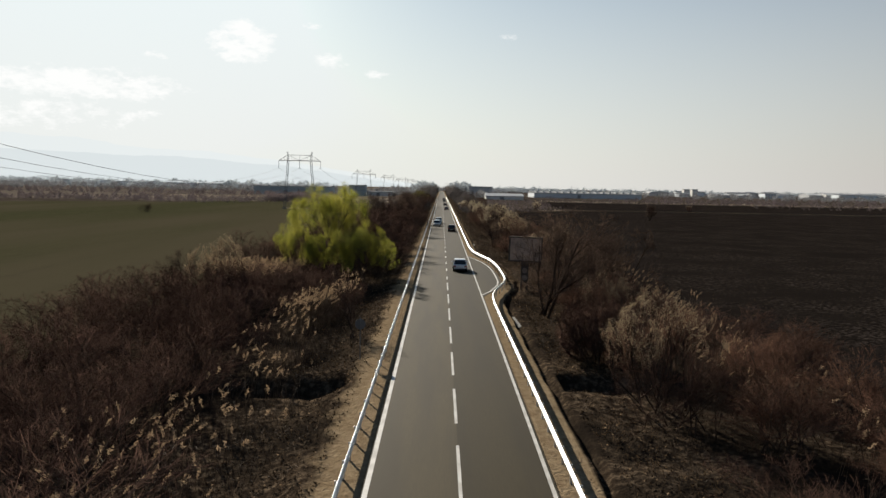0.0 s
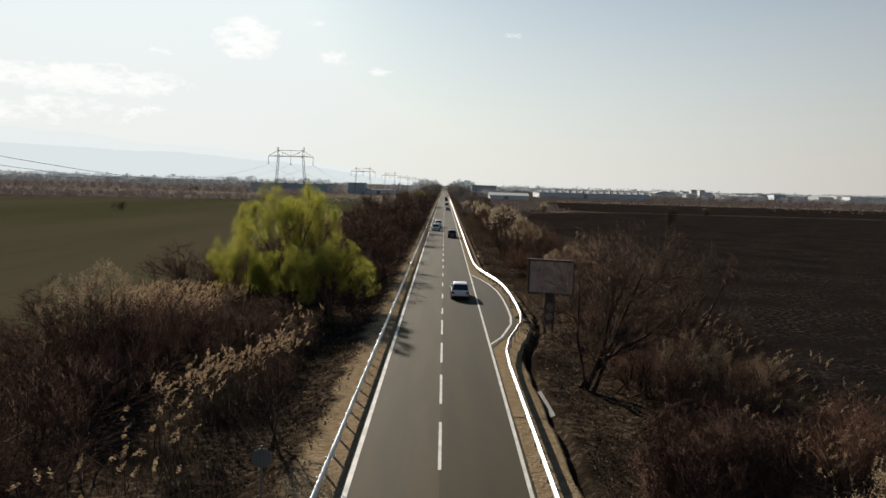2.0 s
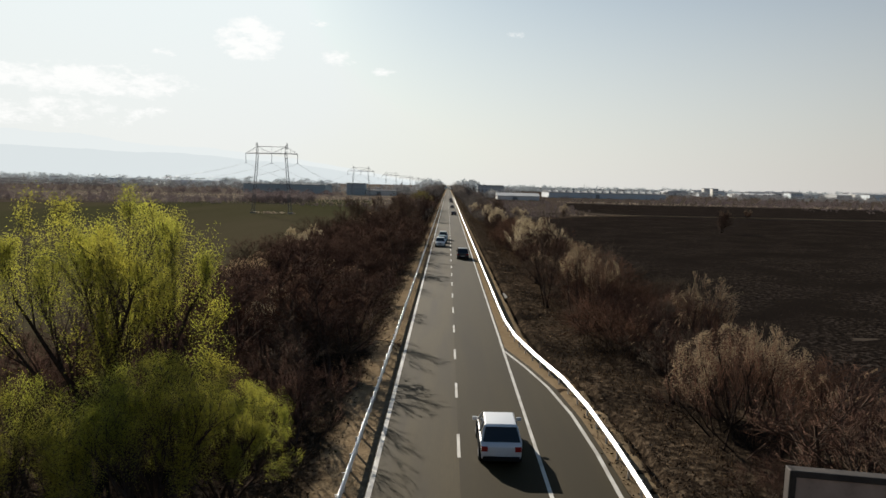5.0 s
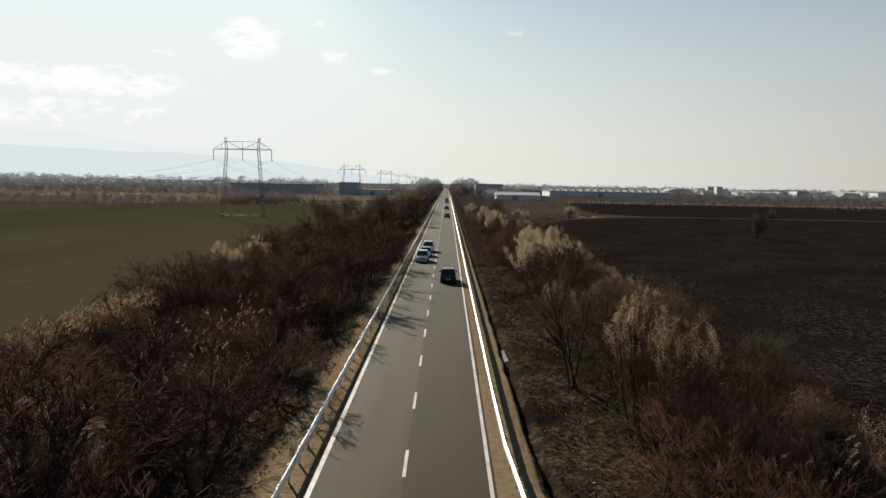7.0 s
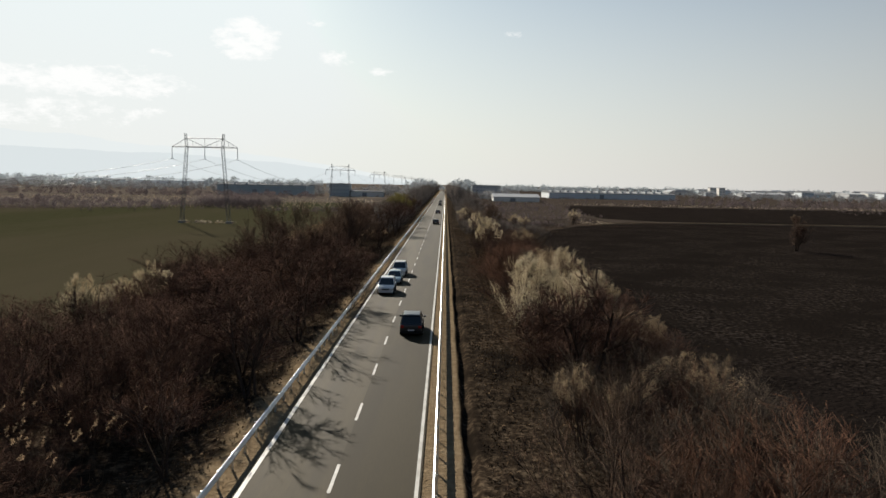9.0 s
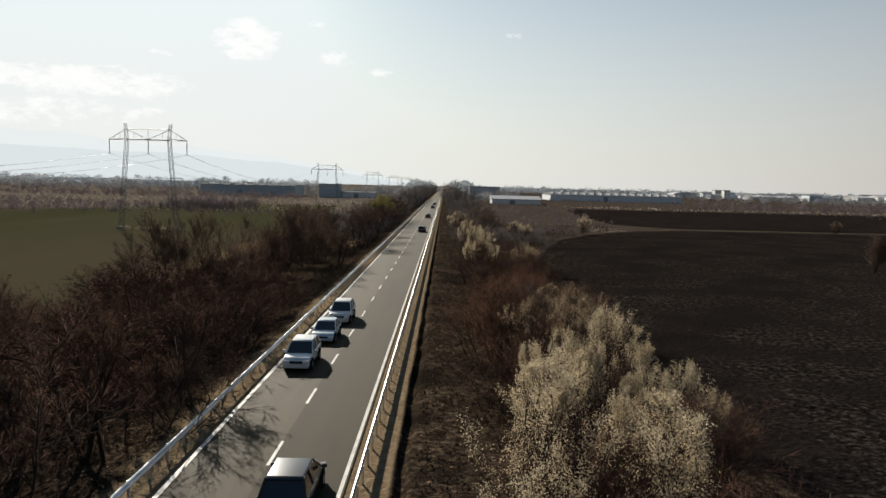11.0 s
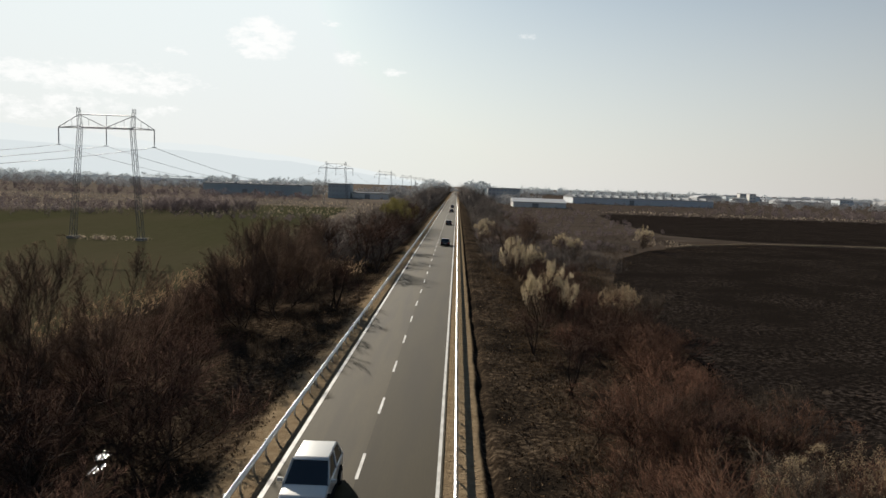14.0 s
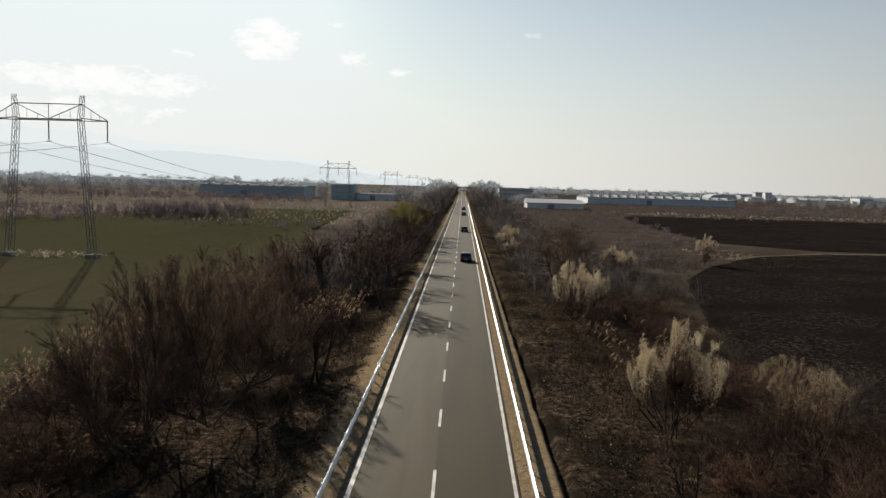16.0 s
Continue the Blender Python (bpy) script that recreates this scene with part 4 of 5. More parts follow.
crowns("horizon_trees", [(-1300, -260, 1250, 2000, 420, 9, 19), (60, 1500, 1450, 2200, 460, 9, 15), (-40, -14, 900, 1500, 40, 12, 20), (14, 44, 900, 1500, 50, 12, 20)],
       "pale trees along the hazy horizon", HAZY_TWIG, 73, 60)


# ---------------------------------------------------------------- low growth
def scatter(rng, areas):
    pts = [np.c_[rng.uniform(a, b, n), rng.uniform(c, d, n)] for a, b, c, d, n in areas]
    p = np.concatenate(pts)
    return np.c_[p, ground_height(p[:, 0], p[:, 1])]


def low_growth(name, areas, h0, h1, lean, radius, material, label, category, seed):
    rng = np.random.default_rng(seed)
    p = scatter(rng, areas)
    n = len(p)
    patch = 0.55 + 0.45 * noise2(rng, p[:, 0], p[:, 1], 2.5)
    h = rng.uniform(h0, h1, n) * np.clip(patch, 0.2, 1.2)
    a, t = rng.uniform(0, 6.28, n), np.abs(rng.normal(size=n)) * lean
    way = np.c_[np.cos(a) * np.sin(t), np.sin(a) * np.sin(t), np.abs(np.cos(t)) + 0.03]
    ob = new(name, fast_mesh(name, [spikes(p - [0, 0, 0.03], p + way * h[:, None], np.full(n, radius) * rng.uniform(0.6, 1.4, n))], material))
    return tagged(ob, label, category, kind="stuff")


low_growth("edge_grass", [(21.5, 25.5, 280, 304, 700), (24, 29, 302, 320, 700), (27, 35, 318, 337, 900), (33, 45.5, 335, 356, 1100), (44, 62, 353, 374, 1300), (60, 82, 370, 386, 1300)], 0.2, 0.8, 0.7, 0.03, STRAW, "dry grass along the edge of the ploughed field", "grass", 44)
low_growth("brush", [(-28, -8.5, 5, 330, 26000), (10.5, 22.5, 5, 330, 15000), (20, 30, 310, 345, 1800), (28, 42, 345, 372, 1500), (22, 60, 372, 400, 1500)], 0.7, 2.3, 0.55, 0.012, BRUSH, "tangled dead brush under the shrubs", "brush", 41)
low_growth("dry_grass", [(6.6, 12.5, 5, 110, 6000), (9.2, 12.8, 110, 330, 12000), (-9.5, -5.8, 5, 330, 5000), (-13.5, -6, 232, 300, 4000), (9.0, 11.6, 190, 330, 7000), (10, 22, 60, 300, 11000), (-28, -24, 120, 330, 7000), (21.5, 23.5, 5, 300, 3000)], 0.15, 0.75, 0.8, 0.011, STRAW, "patches of dry straw-coloured grass on the verge", "grass", 42)
low_growth("twig_litter", [(-10.5, -5.6, 5, 330, 9000), (6.5, 11.5, 5, 330, 9000)], 0.25, 1.1, 1.7, 0.012, REED, "broken reed and twig litter on the bare verge", "litter", 43)


def reeds(name, areas, h0, h1, share, seed):
    """Reed stalks, a share of them with a nodding plume."""
    rng = np.random.default_rng(seed)
    p = scatter(rng, areas)
    n = len(p)
    h = rng.uniform(h0, h1, n)
    tip = p + np.c_[rng.normal(size=(n, 2)) * 0.16 + [0.12, -0.05], np.ones(n)] * h[:, None]
    stalk = spikes(p, tip, np.full(n, 0.014))
    k = rng.integers(0, n, n * 2)
    u = rng.uniform(0.2, 0.8, (n * 2, 1))
    b0 = p[k] + (tip - p)[k] * u
    blade = spikes(b0, b0 + unit(rng.normal(size=b0.shape) + [0, 0, 0.5]) * rng.uniform(0.25, 0.6, (n * 2, 1)), np.full(n * 2, 0.012))
    bed = tagged(new(name, fast_mesh(name, [stalk, blade], REED)), "bed of tall dry reeds with pale fluffy plumes", "reeds", kind="stuff")
    some = tip[rng.uniform(size=n) < share]
    m = len(some)
    nod = unit(np.c_[rng.normal(size=(m, 2)) * 0.35 + [0.45, -0.2], np.full(m, 0.75)])
    pieces = []
    for u, w in ((-0.10, 0.035), (0.02, 0.06), (0.12, 0.07), (0.22, 0.055), (0.32, 0.035)):
        for _ in range(3):
            c = some + nod * u + rng.normal(size=(m, 3)) * 0.022
            pieces.append(bits(rng, c, w, 1.5))
    part("plumes", fast_mesh("plumes", pieces, PLUME), None, bed, "fluffy cream plumes")
    return bed


reeds("reed_bed", [(-12.2, -8.2, 22, 40, 110), (-13, -9.0, 40, 54, 90), (-13.4, -11.2, 55, 61, 90), (-12.8, -10.8, 60.5, 63.5, 100), (-11.8, -9.8, 62.5, 66.5, 110), (-10.8, -9, 65.5, 69.5, 70), (-15, -10, 16, 30, 150), (-27, -17.5, 77, 90, 1500), (-12, -9, 66, 80, 60)], 2.2, 3.2, 0.6, 51)
reeds("reed_bed", [(-27.5, -23, 128, 176, 1100), (-18, -12, 132, 152, 160), (-16, -10, 150, 170, 110), (-27.5, -22.5, 240, 320, 1500), (-14, -9, 282, 300, 200)], 1.5, 2.6, 0.75, 52)
reeds("reed_bed", [(12, 20, 44, 60, 330), (14, 20, 26, 44, 90), (12, 19, 112, 132, 160), (11, 17, 268, 284, 120), (19, 22, 60, 110, 300)], 1.4, 2.4, 0.4, 53)


def flecks(name, areas, size, material, label, category, seed):
    """Clods, dead leaves and chips lying on the ground."""
    rng = np.random.default_rng(seed)
    p = scatter(rng, areas)
    return tagged(new(name, fast_mesh(name, [bits(rng, p + [0, 0, size * 0.4], size, 1.3)], material)), label, category, kind="stuff")


flecks("clods", [(23, 60, 20, 300, 26000), (60, 120, 100, 380, 12000)], 0.09, STRAW, "dry pale clods on the ploughed field", "clods", 63)
flecks("dead_leaves", [(-10.5, -5.4, 5, 330, 16000), (6.4, 12, 5, 330, 20000)], 0.075, STRAW, "dead leaves and chips strewn over the verge", "litter", 61)
flecks("pale_chips", [(-9.5, -5.4, 5, 330, 1500), (6.4, 11, 5, 330, 1500)], 0.06, PLUME, "pale chips and scraps on the verge", "litter", 62)


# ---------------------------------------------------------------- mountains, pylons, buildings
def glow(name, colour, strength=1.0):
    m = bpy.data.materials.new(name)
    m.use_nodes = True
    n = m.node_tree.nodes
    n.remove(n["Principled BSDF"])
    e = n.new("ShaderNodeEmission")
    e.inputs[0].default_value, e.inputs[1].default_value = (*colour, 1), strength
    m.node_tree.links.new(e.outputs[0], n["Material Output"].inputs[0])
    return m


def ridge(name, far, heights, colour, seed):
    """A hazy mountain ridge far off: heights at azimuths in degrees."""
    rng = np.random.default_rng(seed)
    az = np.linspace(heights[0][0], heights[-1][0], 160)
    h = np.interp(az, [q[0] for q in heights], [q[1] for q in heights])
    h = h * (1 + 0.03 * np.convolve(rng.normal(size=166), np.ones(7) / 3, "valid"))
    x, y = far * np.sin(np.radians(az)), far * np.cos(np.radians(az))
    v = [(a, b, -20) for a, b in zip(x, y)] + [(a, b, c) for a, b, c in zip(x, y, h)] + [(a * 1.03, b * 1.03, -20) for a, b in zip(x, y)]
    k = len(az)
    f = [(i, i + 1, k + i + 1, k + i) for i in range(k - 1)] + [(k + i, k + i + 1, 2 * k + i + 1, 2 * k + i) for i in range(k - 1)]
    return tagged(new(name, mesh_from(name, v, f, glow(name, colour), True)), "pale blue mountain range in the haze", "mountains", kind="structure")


# The ridges emit their haze colour themselves, as a backdrop the sun doesn't light.
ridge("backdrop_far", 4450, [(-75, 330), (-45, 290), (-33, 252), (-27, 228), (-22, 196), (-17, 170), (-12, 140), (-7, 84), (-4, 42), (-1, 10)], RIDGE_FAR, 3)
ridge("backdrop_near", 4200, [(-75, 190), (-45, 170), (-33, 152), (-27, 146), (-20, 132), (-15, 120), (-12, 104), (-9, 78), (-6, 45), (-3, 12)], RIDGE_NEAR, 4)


def pylon(x, y):
    """A portal pylon: two lattice legs, a lattice beam, three insulator strings."""
    ob = thing("power_pylon", "grey steel lattice portal pylon in a field", "pylon", "pylons of the power line")

    def lattice(pts, w0, w1, r):
        """Four corner bars and cross bars between the ends."""
        (a, b), p0, p1, rr = pts, [], [], []
        a, b = np.array(a, float), np.array(b, float)
        n = max(2, int(np.linalg.norm(b - a) / 1.1))
        corner = lambda u, s, t: a + (b - a) * u + np.array([s, t, 0]) * (w0 + (w1 - w0) * u) / 2
        for s, t in ((-1, -1), (1, -1), (1, 1), (-1, 1)):
            p0.append(corner(0, s, t))
            p1.append(corner(1, s, t))
            rr.append(r)
        for k in range(n):
            for (s, t), (s2, t2) in (((-1, -1), (1, -1)), ((1, -1), (1, 1)), ((1, 1), (-1, 1)), ((-1, 1), (-1, -1))):
                q = (s, t, s2, t2) if k % 2 else (s2, t2, s, t)
                p0.append(corner(k / n, q[0], q[1]))
                p1.append(corner((k + 1) / n, q[2], q[3]))
                rr.append(r * 0.6)
        return sticks(p0, p1, np.array(rr), np.array(rr))

    for s in (-1, 1):
        part("leg", fast_mesh("leg", [lattice(((s * 6.9, 0, -1), (s * 5.2, 0, 21.0)), 1.0, 0.75, 0.058), lattice(((s * 5.2, 0, 21.0), (s * 5.55, 0, 24.9)), 0.75, 0.5, 0.048)], PYLON_STEEL), None, ob)
        bm = bmesh.new()
        box(bm, s * 6.9 - 0.9, s * 6.9 + 0.9, -0.9, 0.9, -1.2, -0.45, 0.05)
        part("footing", bm, CONCRETE, ob)
    bars, rr = [], []

    def bar(a, b, r):
        bars.append((a, b))
        rr.append(r)

    for t in (-0.35, 0.35):
        bar((-9.6, 0, 20.9), (9.6, 0, 20.9), 0.1)
        bar((-9.6, 0, 20.9), (-5.2, t, 21.3), 0.07)
        bar((9.6, 0, 20.9), (5.2, t, 21.3), 0.07)
        bar((-5.2, t, 21.1), (5.2, t, 21.1), 0.09)
    bar((-5.4, 0, 23.5), (5.4, 0, 23.5), 0.11)
    for s in (-1, 1):
        bar((s * 5.4, 0, 23.5), (s * 9.6, 0, 20.9), 0.08)
        bar((s * 5.4, 0, 23.5), (0, 0, 21.1), 0.08)
        for u in (0.35, 0.68):
            bar((s * (5.4 + 4.2 * u), 0, 23.5 - 2.6 * u), (s * (5.4 + 4.2 * u), 0, 21.0), 0.05)
            bar((s * 5.4 * (1 - u), 0, 23.5 - 2.4 * u), (s * 5.4 * (1 - u), 0, 21.1), 0.05)
    bar((0, 0, 23.5), (0, 0, 21.1), 0.07)
    part("cross_beam", fast_mesh("cross_beam", [sticks([b[0] for b in bars], [b[1] for b in bars], np.array(rr), np.array(rr))], PYLON_STEEL), None, ob)
    for px in (-9.5, 0, 9.5):
        bm = bmesh.new()
        for k in range(14):
            bmesh.ops.create_cone(bm, segments=8, radius1=0.15, radius2=0.07, depth=0.2, cap_ends=True, matrix=Matrix.Translation((px, 0, 20.7 - 0.22 * k)))
        box(bm, px - 0.45, px + 0.45, -0.05, 0.05, 17.5, 17.6)
        part("insulator", bm, PYLON_STEEL, ob)
    ob.matrix_basis = pose(x, y, 0.35)
    return ob


LINE = [(-65.6 + 1.5 * (k - 1), 338.6 + 265.5 * (k - 1)) for k in range(0, 9)]
first_pylon = pylon(*LINE[0])
for q in LINE[1:]:
    copy_thing(first_pylon, pose(q[0], q[1], 0.35 if q[1] < 400 else -1.6))


def wire(label, off, z, sag, r):
    """One conductor hung along the whole line."""
    cu = bpy.data.curves.new("power_line", "CURVE")
    cu.dimensions, cu.bevel_depth, cu.bevel_resolution = "3D", r, 1
    sp = cu.splines.new("POLY")
    pts = []
    for (ax, ay), (bx, by) in zip(LINE, LINE[1:]):
        for k in range(16):
            u = k / 16
            pts.append((ax + (bx - ax) * u + off, ay + (by - ay) * u, z - 4 * sag * u * (1 - u) + 0.35))
    pts.append((LINE[-1][0] + off, LINE[-1][1], z + 0.35))
    sp.points.add(len(pts) - 1)
    for p, q in zip(sp.points, pts):
        p.co = (*q, 1)
    cu.materials.append(WIRE)
    return tagged(new("power_line", cu), label, "power line", "wires of the power line")


for off in (-9.5, 0.0, 9.5):
    wire("sagging aluminium conductor between the pylons", off, 17.5, 7.5, 0.038)

# On top of their own colours, far walls are lightened to imitate haze.
CLAD_BLUE = shade("grey_blue_cladding", [(0.4769, 0.51, 0.5331), (0.5549, 0.578, 0.5914)], 0.4, 0.7, stretch=(3, 3, 0.1))
CLAD_TEAL = shade("teal_grey_cladding", [(0.307, 0.3643, 0.3774), (0.3667, 0.414, 0.4257)], 0.4, 0.7, stretch=(3, 3, 0.1))
ROOF_WHITE = shade("white_sheet_roof", [(0.408, 0.414, 0.42), (0.48, 0.48, 0.48)], 0.4, 0.92, stretch=(4, 0.3, 1))
ROOF_GREY = shade("grey_sheet_roof", [(0.21, 0.2184, 0.2226), (0.2436, 0.2478, 0.252)], 0.4, 0.95)
RENDERED = shade("pale_render", [(0.58, 0.57, 0.54), (0.68, 0.66, 0.62)], 0.5, 0.9)
GREY_WALL = shade("grey_render", [(0.42, 0.43, 0.43), (0.50, 0.50, 0.50)], 0.5, 0.9)
# Wall and roof colour of the farthest halls, with the haze painted in.
HAZY_WALL = shade("haze_blue_wall", [(0.60, 0.64, 0.66), (0.68, 0.72, 0.74)], 0.2, 0.9)
# pale grey panes for the windows of the far buildings
FAR_GLASS = shade("pale_window_glass", [(0.26, 0.29, 0.31), (0.32, 0.35, 0.37)], 0.5, 0.3, specular=0.4)
SKYLIGHT = shade("translucent_skylight", [(0.348, 0.36, 0.36), (0.396, 0.408, 0.408)], 0.6, 0.4)


def building(name, x, y, w, d, h, wall, roof, label, rise=0.8, storeys=0, columns=0, skylights=0, barrel=False, door=True):
    """A far building: four walls, a pitched, flat or barrel roof, rows of windows on the side towards the road's start, roof lights."""
    ob = thing(name, label, "building")
    bm = bmesh.new()
    box(bm, -w / 2, w / 2, 0, d, -1.5, h)
    part("wall", bm, wall, ob)
    prof = []
    if barrel:
        prof = [(w / 2 + 0.4) * math.cos(a) for a in np.linspace(math.pi, 0, 11)]
        prof = [(q, h + rise * math.sin(a)) for q, a in zip(prof, np.linspace(math.pi, 0, 11))]
        v = [(q, -0.5, z) for q, z in prof] + [(q, d + 0.5, z) for q, z in prof]
        n = len(prof)
    else:
        prof = [(-0.6, h + 0.004), (-0.6, h + 0.3), (d * 0.5, h + 0.3 + rise), (d + 0.6, h + 0.3), (d + 0.6, h + 0.004)]
        v = [(-w / 2 - 0.4, q, z) for q, z in prof] + [(w / 2 + 0.4, q, z) for q, z in prof]
        n = len(prof)
    f = [(k, k + 1, n + k + 1, n + k) for k in range(n - 1)] + [(n - 1, 0, n, 2 * n - 1), tuple(range(n)), tuple(range(2 * n - 1, n - 1, -1))]
    r = part("roof", mesh_from("roof", v, f, roof), None, ob)
    for k in range(skylights):
        bm = bmesh.new()
        px = -w / 2 + w * (k + 0.5) / skylights
        box(bm, px - 1.0, px + 1.0, d * 0.1, d * 0.42, h + 0.5, h + rise * 0.85 + 0.55)
        part("skylight", bm, SKYLIGHT, r)
    for s in range(storeys):
        for c in range(columns):
            px, pz = -w / 2 + w * (c + 0.5) / columns, h * (s + 0.5) / storeys
            bm = bmesh.new()
            box(bm, px - w / columns * 0.34, px + w / columns * 0.34, -0.06, 0.1, pz - h / storeys * 0.22, pz + h / storeys * 0.22)
            part("window", bm, FAR_GLASS, ob)
    if door and not storeys:
        bm = bmesh.new()
        box(bm, -w * 0.08 - 2, -w * 0.08 + 2, -0.08, 0.1, -0.5, min(4.2, h * 0.8))
        part("gate", bm, ROOF_GREY, ob)
    ob.location = (x, y, -0.4)
    return ob


building("shed", 57, 670, 34, 26, 3.2, RENDERED, ROOF_WHITE, "long low shed with a bright white sheet roof", 2.2)
building("office_building", 40, 770, 25, 16, 11.2, GREY_WALL, ROOF_GREY, "flat-roofed grey office block with window rows", 0.2, 4, 8)
building("hangar", 166, 841, 122, 60, 5.4, CLAD_BLUE, ROOF_GREY, "very long grey-blue hangar with roof lights", 2.0, skylights=16)
building("hangar", 412, 1400, 40, 40, 4.5, RENDERED, ROOF_WHITE, "hall with a white rounded roof", 4.5, barrel=True)
building("grain_silo", 451, 1360, 10, 12, 13.4, RENDERED, ROOF_GREY, "pair of pale tower blocks by the halls", 0.3, 3, 2)
building("grain_silo", 468, 1365, 10, 12, 13.4, RENDERED, ROOF_GREY, "pair of pale tower blocks by the halls", 0.3, 3, 2)
building("warehouse", 512, 1290, 66, 40, 4.2, GREY_WALL, ROOF_WHITE, "low warehouse with a white roof", 2.6)
building("warehouse", 700, 1330, 76, 40, 7, GREY_WALL, ROOF_WHITE, "grey warehouse among bare trees", 2.0)
building("warehouse", 640, 1420, 50, 40, 6, GREY_WALL, ROOF_GREY, "grey warehouse among bare trees", 2.0)
building("warehouse", 830, 1380, 90, 40, 8, RENDERED, ROOF_GREY, "pale industrial hall far beyond the field", 2.0)
building("hangar", -156, 768, 78, 40, 8.0, CLAD_TEAL, ROOF_GREY, "long dark teal hangar behind the reeds", 0.8, skylights=8)
building("office_building", -87.5, 762, 17, 16, 10.4, CLAD_TEAL, ROOF_GREY, "flat-roofed grey-green office block beside the hangar", 0.2, 3, 6)
building("warehouse", -64, 768, 28, 14, 4.0, RENDERED, ROOF_GREY, "low pale shed beside the office block", 0.6)
building("warehouse", -422, 1225, 24, 14, 5, GREY_WALL, ROOF_WHITE, "small shed with a bright white roof", 3.0)
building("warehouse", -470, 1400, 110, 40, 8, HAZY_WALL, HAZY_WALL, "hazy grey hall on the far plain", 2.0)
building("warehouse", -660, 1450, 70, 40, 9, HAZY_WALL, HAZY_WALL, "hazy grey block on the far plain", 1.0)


town = random.Random(17)
for k in range(26):
    far = town.uniform(1250, 1750)
    wide = town.uniform(16, 70)
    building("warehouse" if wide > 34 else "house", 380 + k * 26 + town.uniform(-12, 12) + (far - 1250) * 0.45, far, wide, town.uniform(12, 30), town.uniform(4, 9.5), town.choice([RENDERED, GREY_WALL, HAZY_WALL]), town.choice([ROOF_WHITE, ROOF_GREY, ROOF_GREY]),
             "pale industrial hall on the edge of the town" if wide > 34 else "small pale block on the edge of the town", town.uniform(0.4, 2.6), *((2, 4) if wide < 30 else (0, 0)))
for k in range(7):
    far = town.uniform(1300, 1800)
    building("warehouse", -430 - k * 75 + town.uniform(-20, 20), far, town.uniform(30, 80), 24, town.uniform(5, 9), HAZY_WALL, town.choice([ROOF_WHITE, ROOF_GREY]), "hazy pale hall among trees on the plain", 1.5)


def billboard():
    """A square board on one broad post, faded and stained."""
    ob = thing("billboard", "faded blank billboard in a dark frame on one post", "billboard")
    bm = bmesh.new()
    box(bm, -1.7, 1.7, -0.1, 0.1, 3.4, 5.9)
    part("panel", bm, BOARD, ob, "faded pale board with grey stains")
    for n, b in (("frame", (-1.82, 1.82, -0.16, 0.16, 5.9, 6.05)), ("frame", (-1.82, 1.82, -0.16, 0.16, 3.25, 3.4)), ("frame", (-1.85, -1.7, -0.162, 0.162, 3.25, 6.05)), ("frame", (1.7, 1.85, -0.162, 0.162, 3.25, 6.05))):
        bm = bmesh.new()
        box(bm, *b, 0.02)
        part(n, bm, DARK_METAL, ob)
    bm = bmesh.new()
    box(bm, -0.42, 0.42, -0.12, 0.12, 0.9, 3.25, 0.02)
    part("post", bm, DARK_METAL, ob, "broad dark post")
    for z in (1.5, 2.3):
        bm = bmesh.new()
        bmesh.ops.create_cone(bm, segments=16, radius1=0.3, radius2=0.3, depth=0.02, cap_ends=True, matrix=Matrix.Translation((0, -0.128, z)) @ Matrix.Rotation(radians(90), 4, "X"))
        part("emblem", bm, RUST, ob, "dull round emblem")
    for s in (-1, 1):
        bm = bmesh.new()
        box(bm, s * 0.3 - 0.09, s * 0.3 + 0.09, -0.09, 0.09, -0.6, 0.95)
        part("stand", bm, DARK_METAL, ob)
    ob.matrix_basis = pose(8.5, 82, -0.25, 0, 1.0, -8)
    return ob


BOARD = shade("stained_board", [(0.1566, 0.1222, 0.09874), (0.3371, 0.2517, 0.1993), (0.4093, 0.3081, 0.2424)], 1.1, 0.85)
RUST = shade("dull_brown_disc", [(0.14, 0.11, 0.09), (0.24, 0.2, 0.17)], 3, 0.8)
DARK_METAL = shade("dark_brown_metal", [(0.03, 0.024, 0.02), (0.06, 0.05, 0.042)], 3, 0.7)
billboard()

# ---------------------------------------------------------------- cars
TYRE = shade("rubber", [(0.015, 0.015, 0.015), (0.025, 0.025, 0.025)], 8, 0.9)
RIM = shade("alloy", [(0.35, 0.35, 0.36), (0.45, 0.45, 0.45)], 4, 0.35, metal=0.8)
CAR_GLASS = shade("car_glass", [(0.012, 0.014, 0.016), (0.02, 0.022, 0.024)], 1, 0.08, specular=0.7)
LENS_WHITE = shade("headlight_lens", [(0.6, 0.6, 0.6), (0.75, 0.75, 0.75)], 3, 0.15, specular=0.6)
LENS_RED = shade("tail_light_lens", [(0.25, 0.012, 0.01), (0.35, 0.02, 0.015)], 3, 0.2, specular=0.6)
PLATE = shade("plate", [(0.6, 0.6, 0.6), (0.65, 0.65, 0.65)], 3, 0.5)


def rounded(bm, by):
    """Rounds all edges and smooths the faces."""
    bmesh.ops.bevel(bm, geom=list(bm.edges), offset=by, segments=3, affect="EDGES", profile=0.5, clamp_overlap=True)
    for face in bm.faces:
        face.smooth = True
    return bm


def car_paint(name, c):
    return shade(name, [tuple(q * 0.93 for q in c), c], 0.8, 0.28, metal=0.15, specular=0.6)


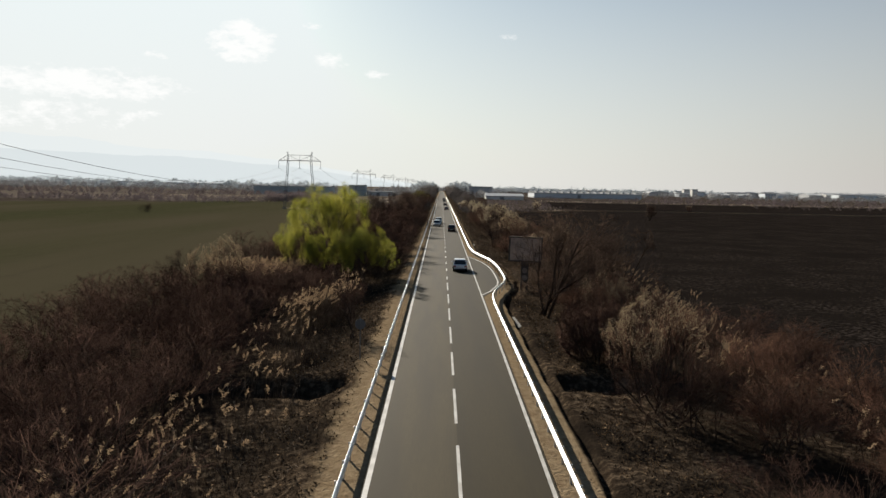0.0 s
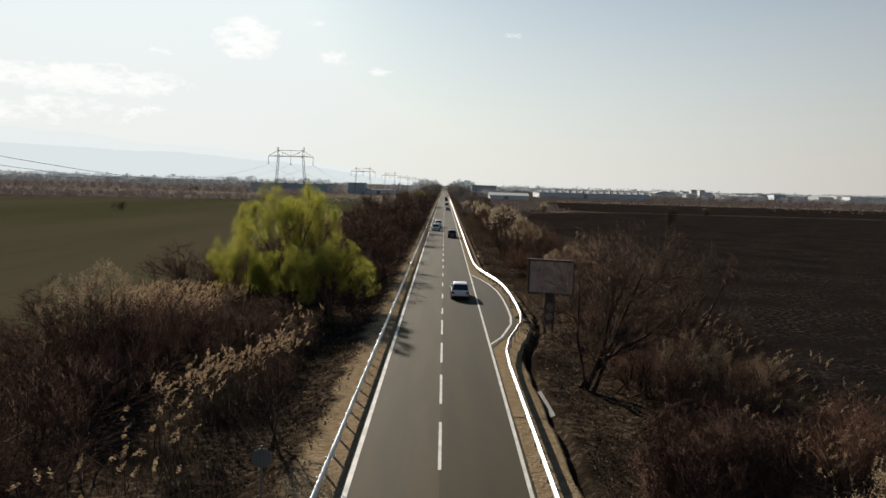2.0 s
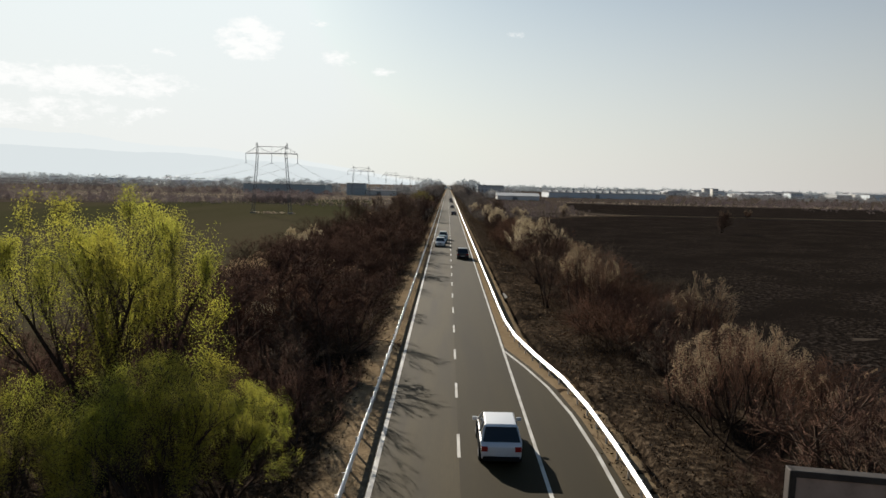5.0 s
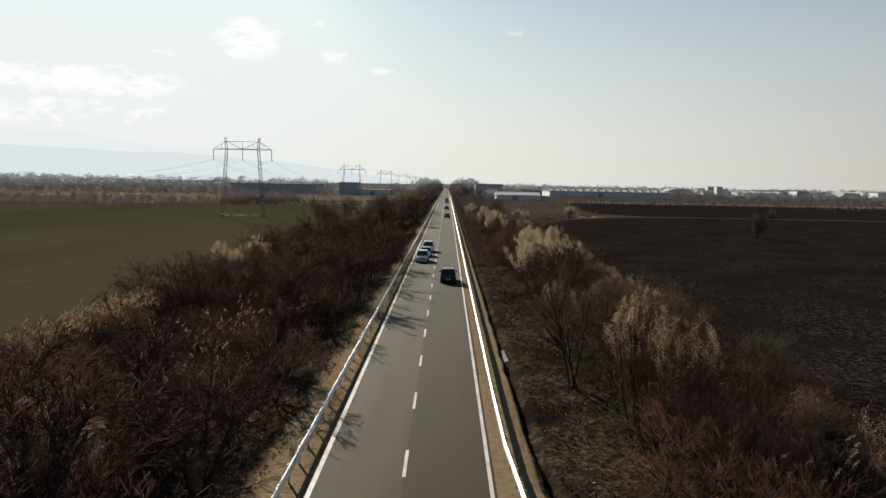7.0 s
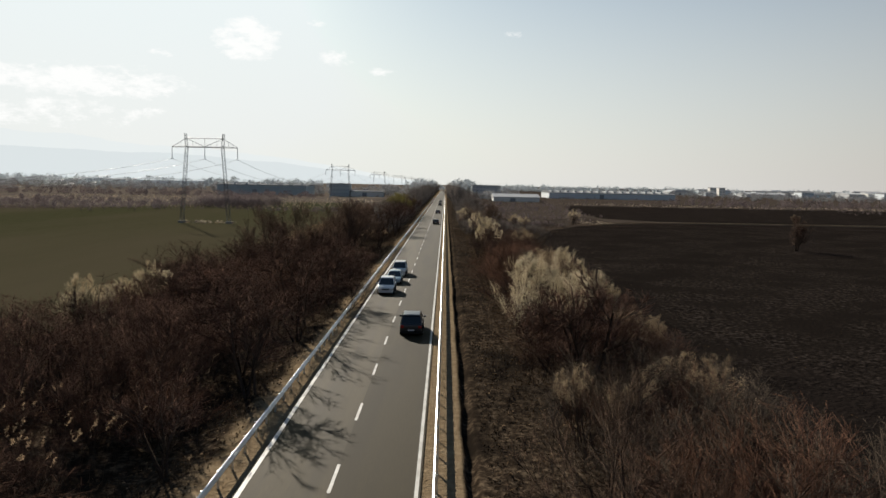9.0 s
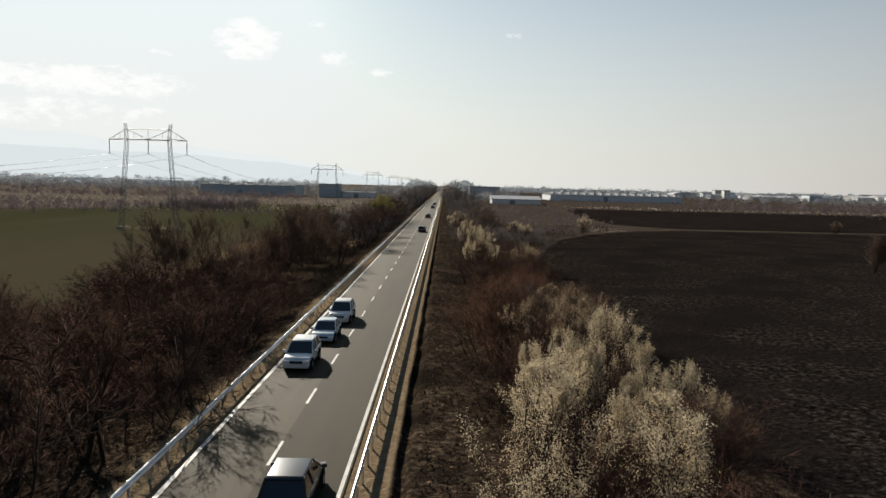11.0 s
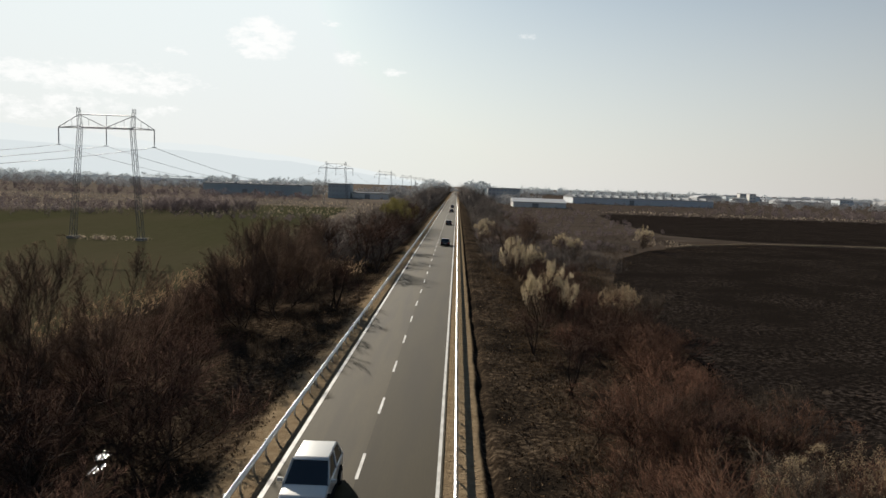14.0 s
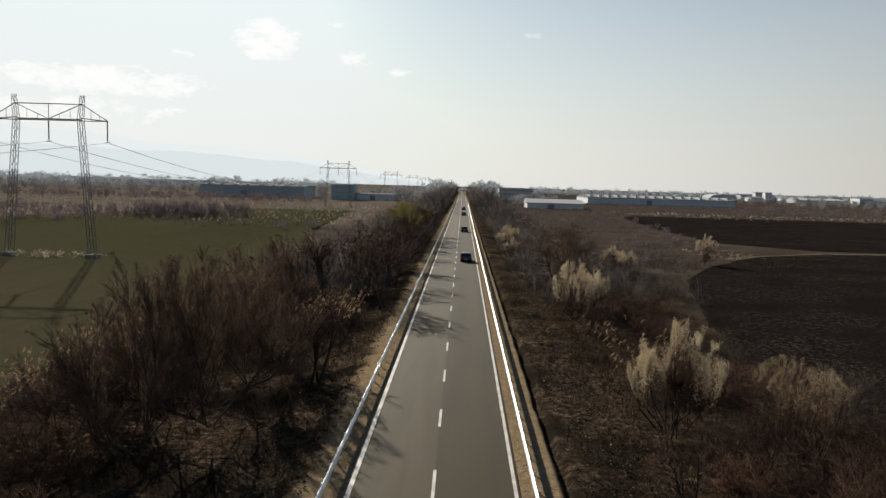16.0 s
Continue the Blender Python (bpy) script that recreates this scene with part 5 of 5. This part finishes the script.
def car(paint, label, x, y, back=False, tall=1.5, long=4.4, wide=1.82, tail=0.0):
    """A passenger car heading along +y, or towards -y with back; tail: how far the boot lid stands out behind the cabin."""
    ob = thing("car", label, "car", "cars on the road")
    hl, hw = long / 2, wide / 2
    belt = tall * 0.60
    side = [(-hl, 0.34, 0.93), (-hl, belt - 0.12, 0.95), (-hl + 0.12, belt, 0.95), (-hl + 0.3 + tail, belt + 0.03, 0.98), (hl - 1.2, belt + 0.0, 0.98), (hl - 0.35, belt - 0.13, 0.95), (hl - 0.06, belt - 0.27, 0.9), (hl, belt - 0.42, 0.88), (hl, 0.32, 0.88), (hl - 0.2, 0.2, 0.86), (-hl + 0.2, 0.22, 0.9)]
    n = len(side)
    rings = []
    for s in (-1.0, -0.93, 0.93, 1.0):
        k = 1.0 if abs(s) < 0.95 else 0.0
        rings.append([(s * hw * w, py, z - (0.0 if k else 0.05) * (1 if z > 0.5 else -1)) for py, z, w in side])
    v = [p for r in rings for p in r]
    f = [tuple(range(n)), tuple(range(4 * n - 1, 3 * n - 1, -1))]
    for r in range(3):
        for k in range(n):
            f.append((r * n + k, (r + 1) * n + k, (r + 1) * n + (k + 1) % n, r * n + (k + 1) % n))
    me = mesh_from("body", v, f, paint)
    bm = bmesh.new()
    bm.from_mesh(me)
    bmesh.ops.recalc_face_normals(bm, faces=bm.faces)
    rounded(bm, 0.07)
    part("body", bm, paint, ob)
    for s in (-1, 1):
        for wy in (hl - 0.85, -hl + 0.85):
            arch = bmesh.new()
            bmesh.ops.create_cone(arch, segments=20, radius1=0.42, radius2=0.42, depth=0.2, cap_ends=True, matrix=Matrix.Translation((s * (hw - 0.1), wy, 0.36)) @ Matrix.Rotation(radians(90), 4, "Y"))
            part("wheel_arch", arch, TYRE, ob)
        sill = bmesh.new()
        box(sill, s * (hw - 0.06) - 0.05, s * (hw - 0.06) + 0.05, -hl + 0.9, hl - 0.9, 0.2, 0.36, 0.03)
        part("sill", sill, TYRE, ob)

    def slab(rows, inset=0.0):
        """A closed loft through rows of (y, z, half width)."""
        b = bmesh.new()
        vs = [[b.verts.new((-w, py, z)), b.verts.new((w, py, z))] for py, z, w in rows]
        m = len(vs)
        for k in range(m):
            b.faces.new((vs[k][0], vs[k][1], vs[(k + 1) % m][1], vs[(k + 1) % m][0]))
        b.faces.new([q[0] for q in vs])
        b.faces.new([q[1] for q in reversed(vs)])
        bmesh.ops.recalc_face_normals(b, faces=b.faces)
        return b

    r0, r1, f1, f0 = -hl + 0.2 + tail, -hl + 0.7 + tail, hl - 2.0, hl - 1.05
    zt, zb = tall - 0.06, belt - 0.02
    part("cabin", slab([(r0, zb, hw * 0.92), (r1, zt, hw * 0.74), (f1, zt, hw * 0.74), (f0, zb, hw * 0.92)]), CAR_GLASS, ob, "dark tinted windows")
    roof = slab([(r1 - 0.12, zt - 0.03, hw * 0.77), (r1 + 0.05, tall, hw * 0.72), (f1 - 0.1, tall, hw * 0.72), (f1 + 0.1, zt - 0.03, hw * 0.77)])
    part("roof", rounded(roof, 0.03), paint, ob)
    for s in (-1, 1):
        for a, b in (((r0, zb), (r1, zt)), ((f0, zb), (f1, zt)), (((r0 + f0) / 2 - 0.1, zb), ((r1 + f1) / 2 - 0.05, zt))):
            p = part("pillar", fast_mesh("pillar", [sticks([(s * hw * 0.93, a[0], a[1])], [(s * hw * 0.755, b[0], b[1])], np.array([0.055]), np.array([0.05]))], paint), None, ob)
        bm = bmesh.new()
        box(bm, s * (hw + 0.1) - 0.11, s * (hw + 0.1) + 0.11, f0 - 0.28, f0 - 0.16, belt, belt + 0.15, 0.03)
        part("mirror", bm, paint, ob)
        bm = bmesh.new()
        box(bm, s * hw * 0.72 - 0.2, s * hw * 0.72 + 0.2, hl - 0.12, hl + 0.012, belt - 0.42, belt - 0.27, 0.02)
        part("headlight", bm, LENS_WHITE, ob)
        bm = bmesh.new()
        box(bm, s * hw * 0.78 - 0.14, s * hw * 0.78 + 0.14, -hl - 0.012, -hl + 0.1, belt - 0.32, belt - 0.1, 0.02)
        part("tail_light", bm, LENS_RED, ob)
        for wy in (hl - 0.85, -hl + 0.85):
            bm = bmesh.new()
            turn = Matrix.Translation((s * (hw - 0.1), wy, 0.33)) @ Matrix.Rotation(radians(90), 4, "Y")
            bmesh.ops.create_cone(bm, segments=20, radius1=0.33, radius2=0.33, depth=0.24, cap_ends=True, matrix=turn)
            w = part("wheel", bm, TYRE, ob)
            bm = bmesh.new()
            bmesh.ops.create_cone(bm, segments=14, radius1=0.21, radius2=0.19, depth=0.252, cap_ends=True, matrix=turn)
            part("rim", bm, RIM, w)
    for py, nm in ((hl, "front_bumper"), (-hl, "rear_bumper")):
        bm = bmesh.new()
        box(bm, -hw * 0.86, hw * 0.86, py - 0.06, py + 0.06, 0.24, 0.44, 0.04)
        part(nm, bm, TYRE if nm == "rear_bumper" else paint, ob)
        bm = bmesh.new()
        box(bm, -0.26, 0.26, py + (0.062 if py > 0 else -0.075), py + (0.075 if py > 0 else -0.062), 0.47 if py < 0 else 0.33, 0.58 if py < 0 else 0.44)
        part("number_plate", bm, PLATE, ob)
    bm = bmesh.new()
    box(bm, -hw * 0.45, hw * 0.45, hl - 0.05, hl + 0.01, belt - 0.46, belt - 0.32)
    part("grille", bm, TYRE, ob)
    ob.matrix_basis = pose(x, y, 0.0, 0, 0, 180 if back else 0)
    return ob


car(car_paint("white_car_paint", (0.70, 0.70, 0.70)), "white sport-utility car driving away", 1.75, 99, tall=1.6, long=4.5)
car(car_paint("black_car_paint", (0.022, 0.022, 0.025)), "black sport-utility car driving away", 1.85, 184, tall=1.66, long=4.6)
car(car_paint("dark_grey_car_paint", (0.05, 0.05, 0.055)), "dark grey hatchback driving away", 1.7, 345, tall=1.48, long=4.2)
car(car_paint("dark_red_car_paint", (0.06, 0.03, 0.03)), "dark saloon car driving away", 1.5, 422, tall=1.45, tail=0.35)
car(car_paint("pale_silver_car_paint", (0.62, 0.62, 0.60)), "pale silver sport-utility car in the oncoming lane", -1.95, 205.5, True, 1.68, 4.5, 1.85)
car(car_paint("pale_blue_car_paint", (0.42, 0.50, 0.51)), "pale blue-grey saloon car in the oncoming lane", -1.65, 213.8, True, 1.47, 4.4, 1.78, 0.35)
car(car_paint("beige_car_paint", (0.55, 0.53, 0.49)), "beige sport-utility car in the oncoming lane", -1.5, 221.6, True, 1.75, 4.6, 1.86)
car(car_paint("black_far_car_paint", (0.03, 0.03, 0.035)), "small dark car far down the road", 1.5, 526, tall=1.5)
car(car_paint("grey_far_car_paint", (0.12, 0.12, 0.12)), "small grey car far down the road", 1.4, 592, tall=1.5)
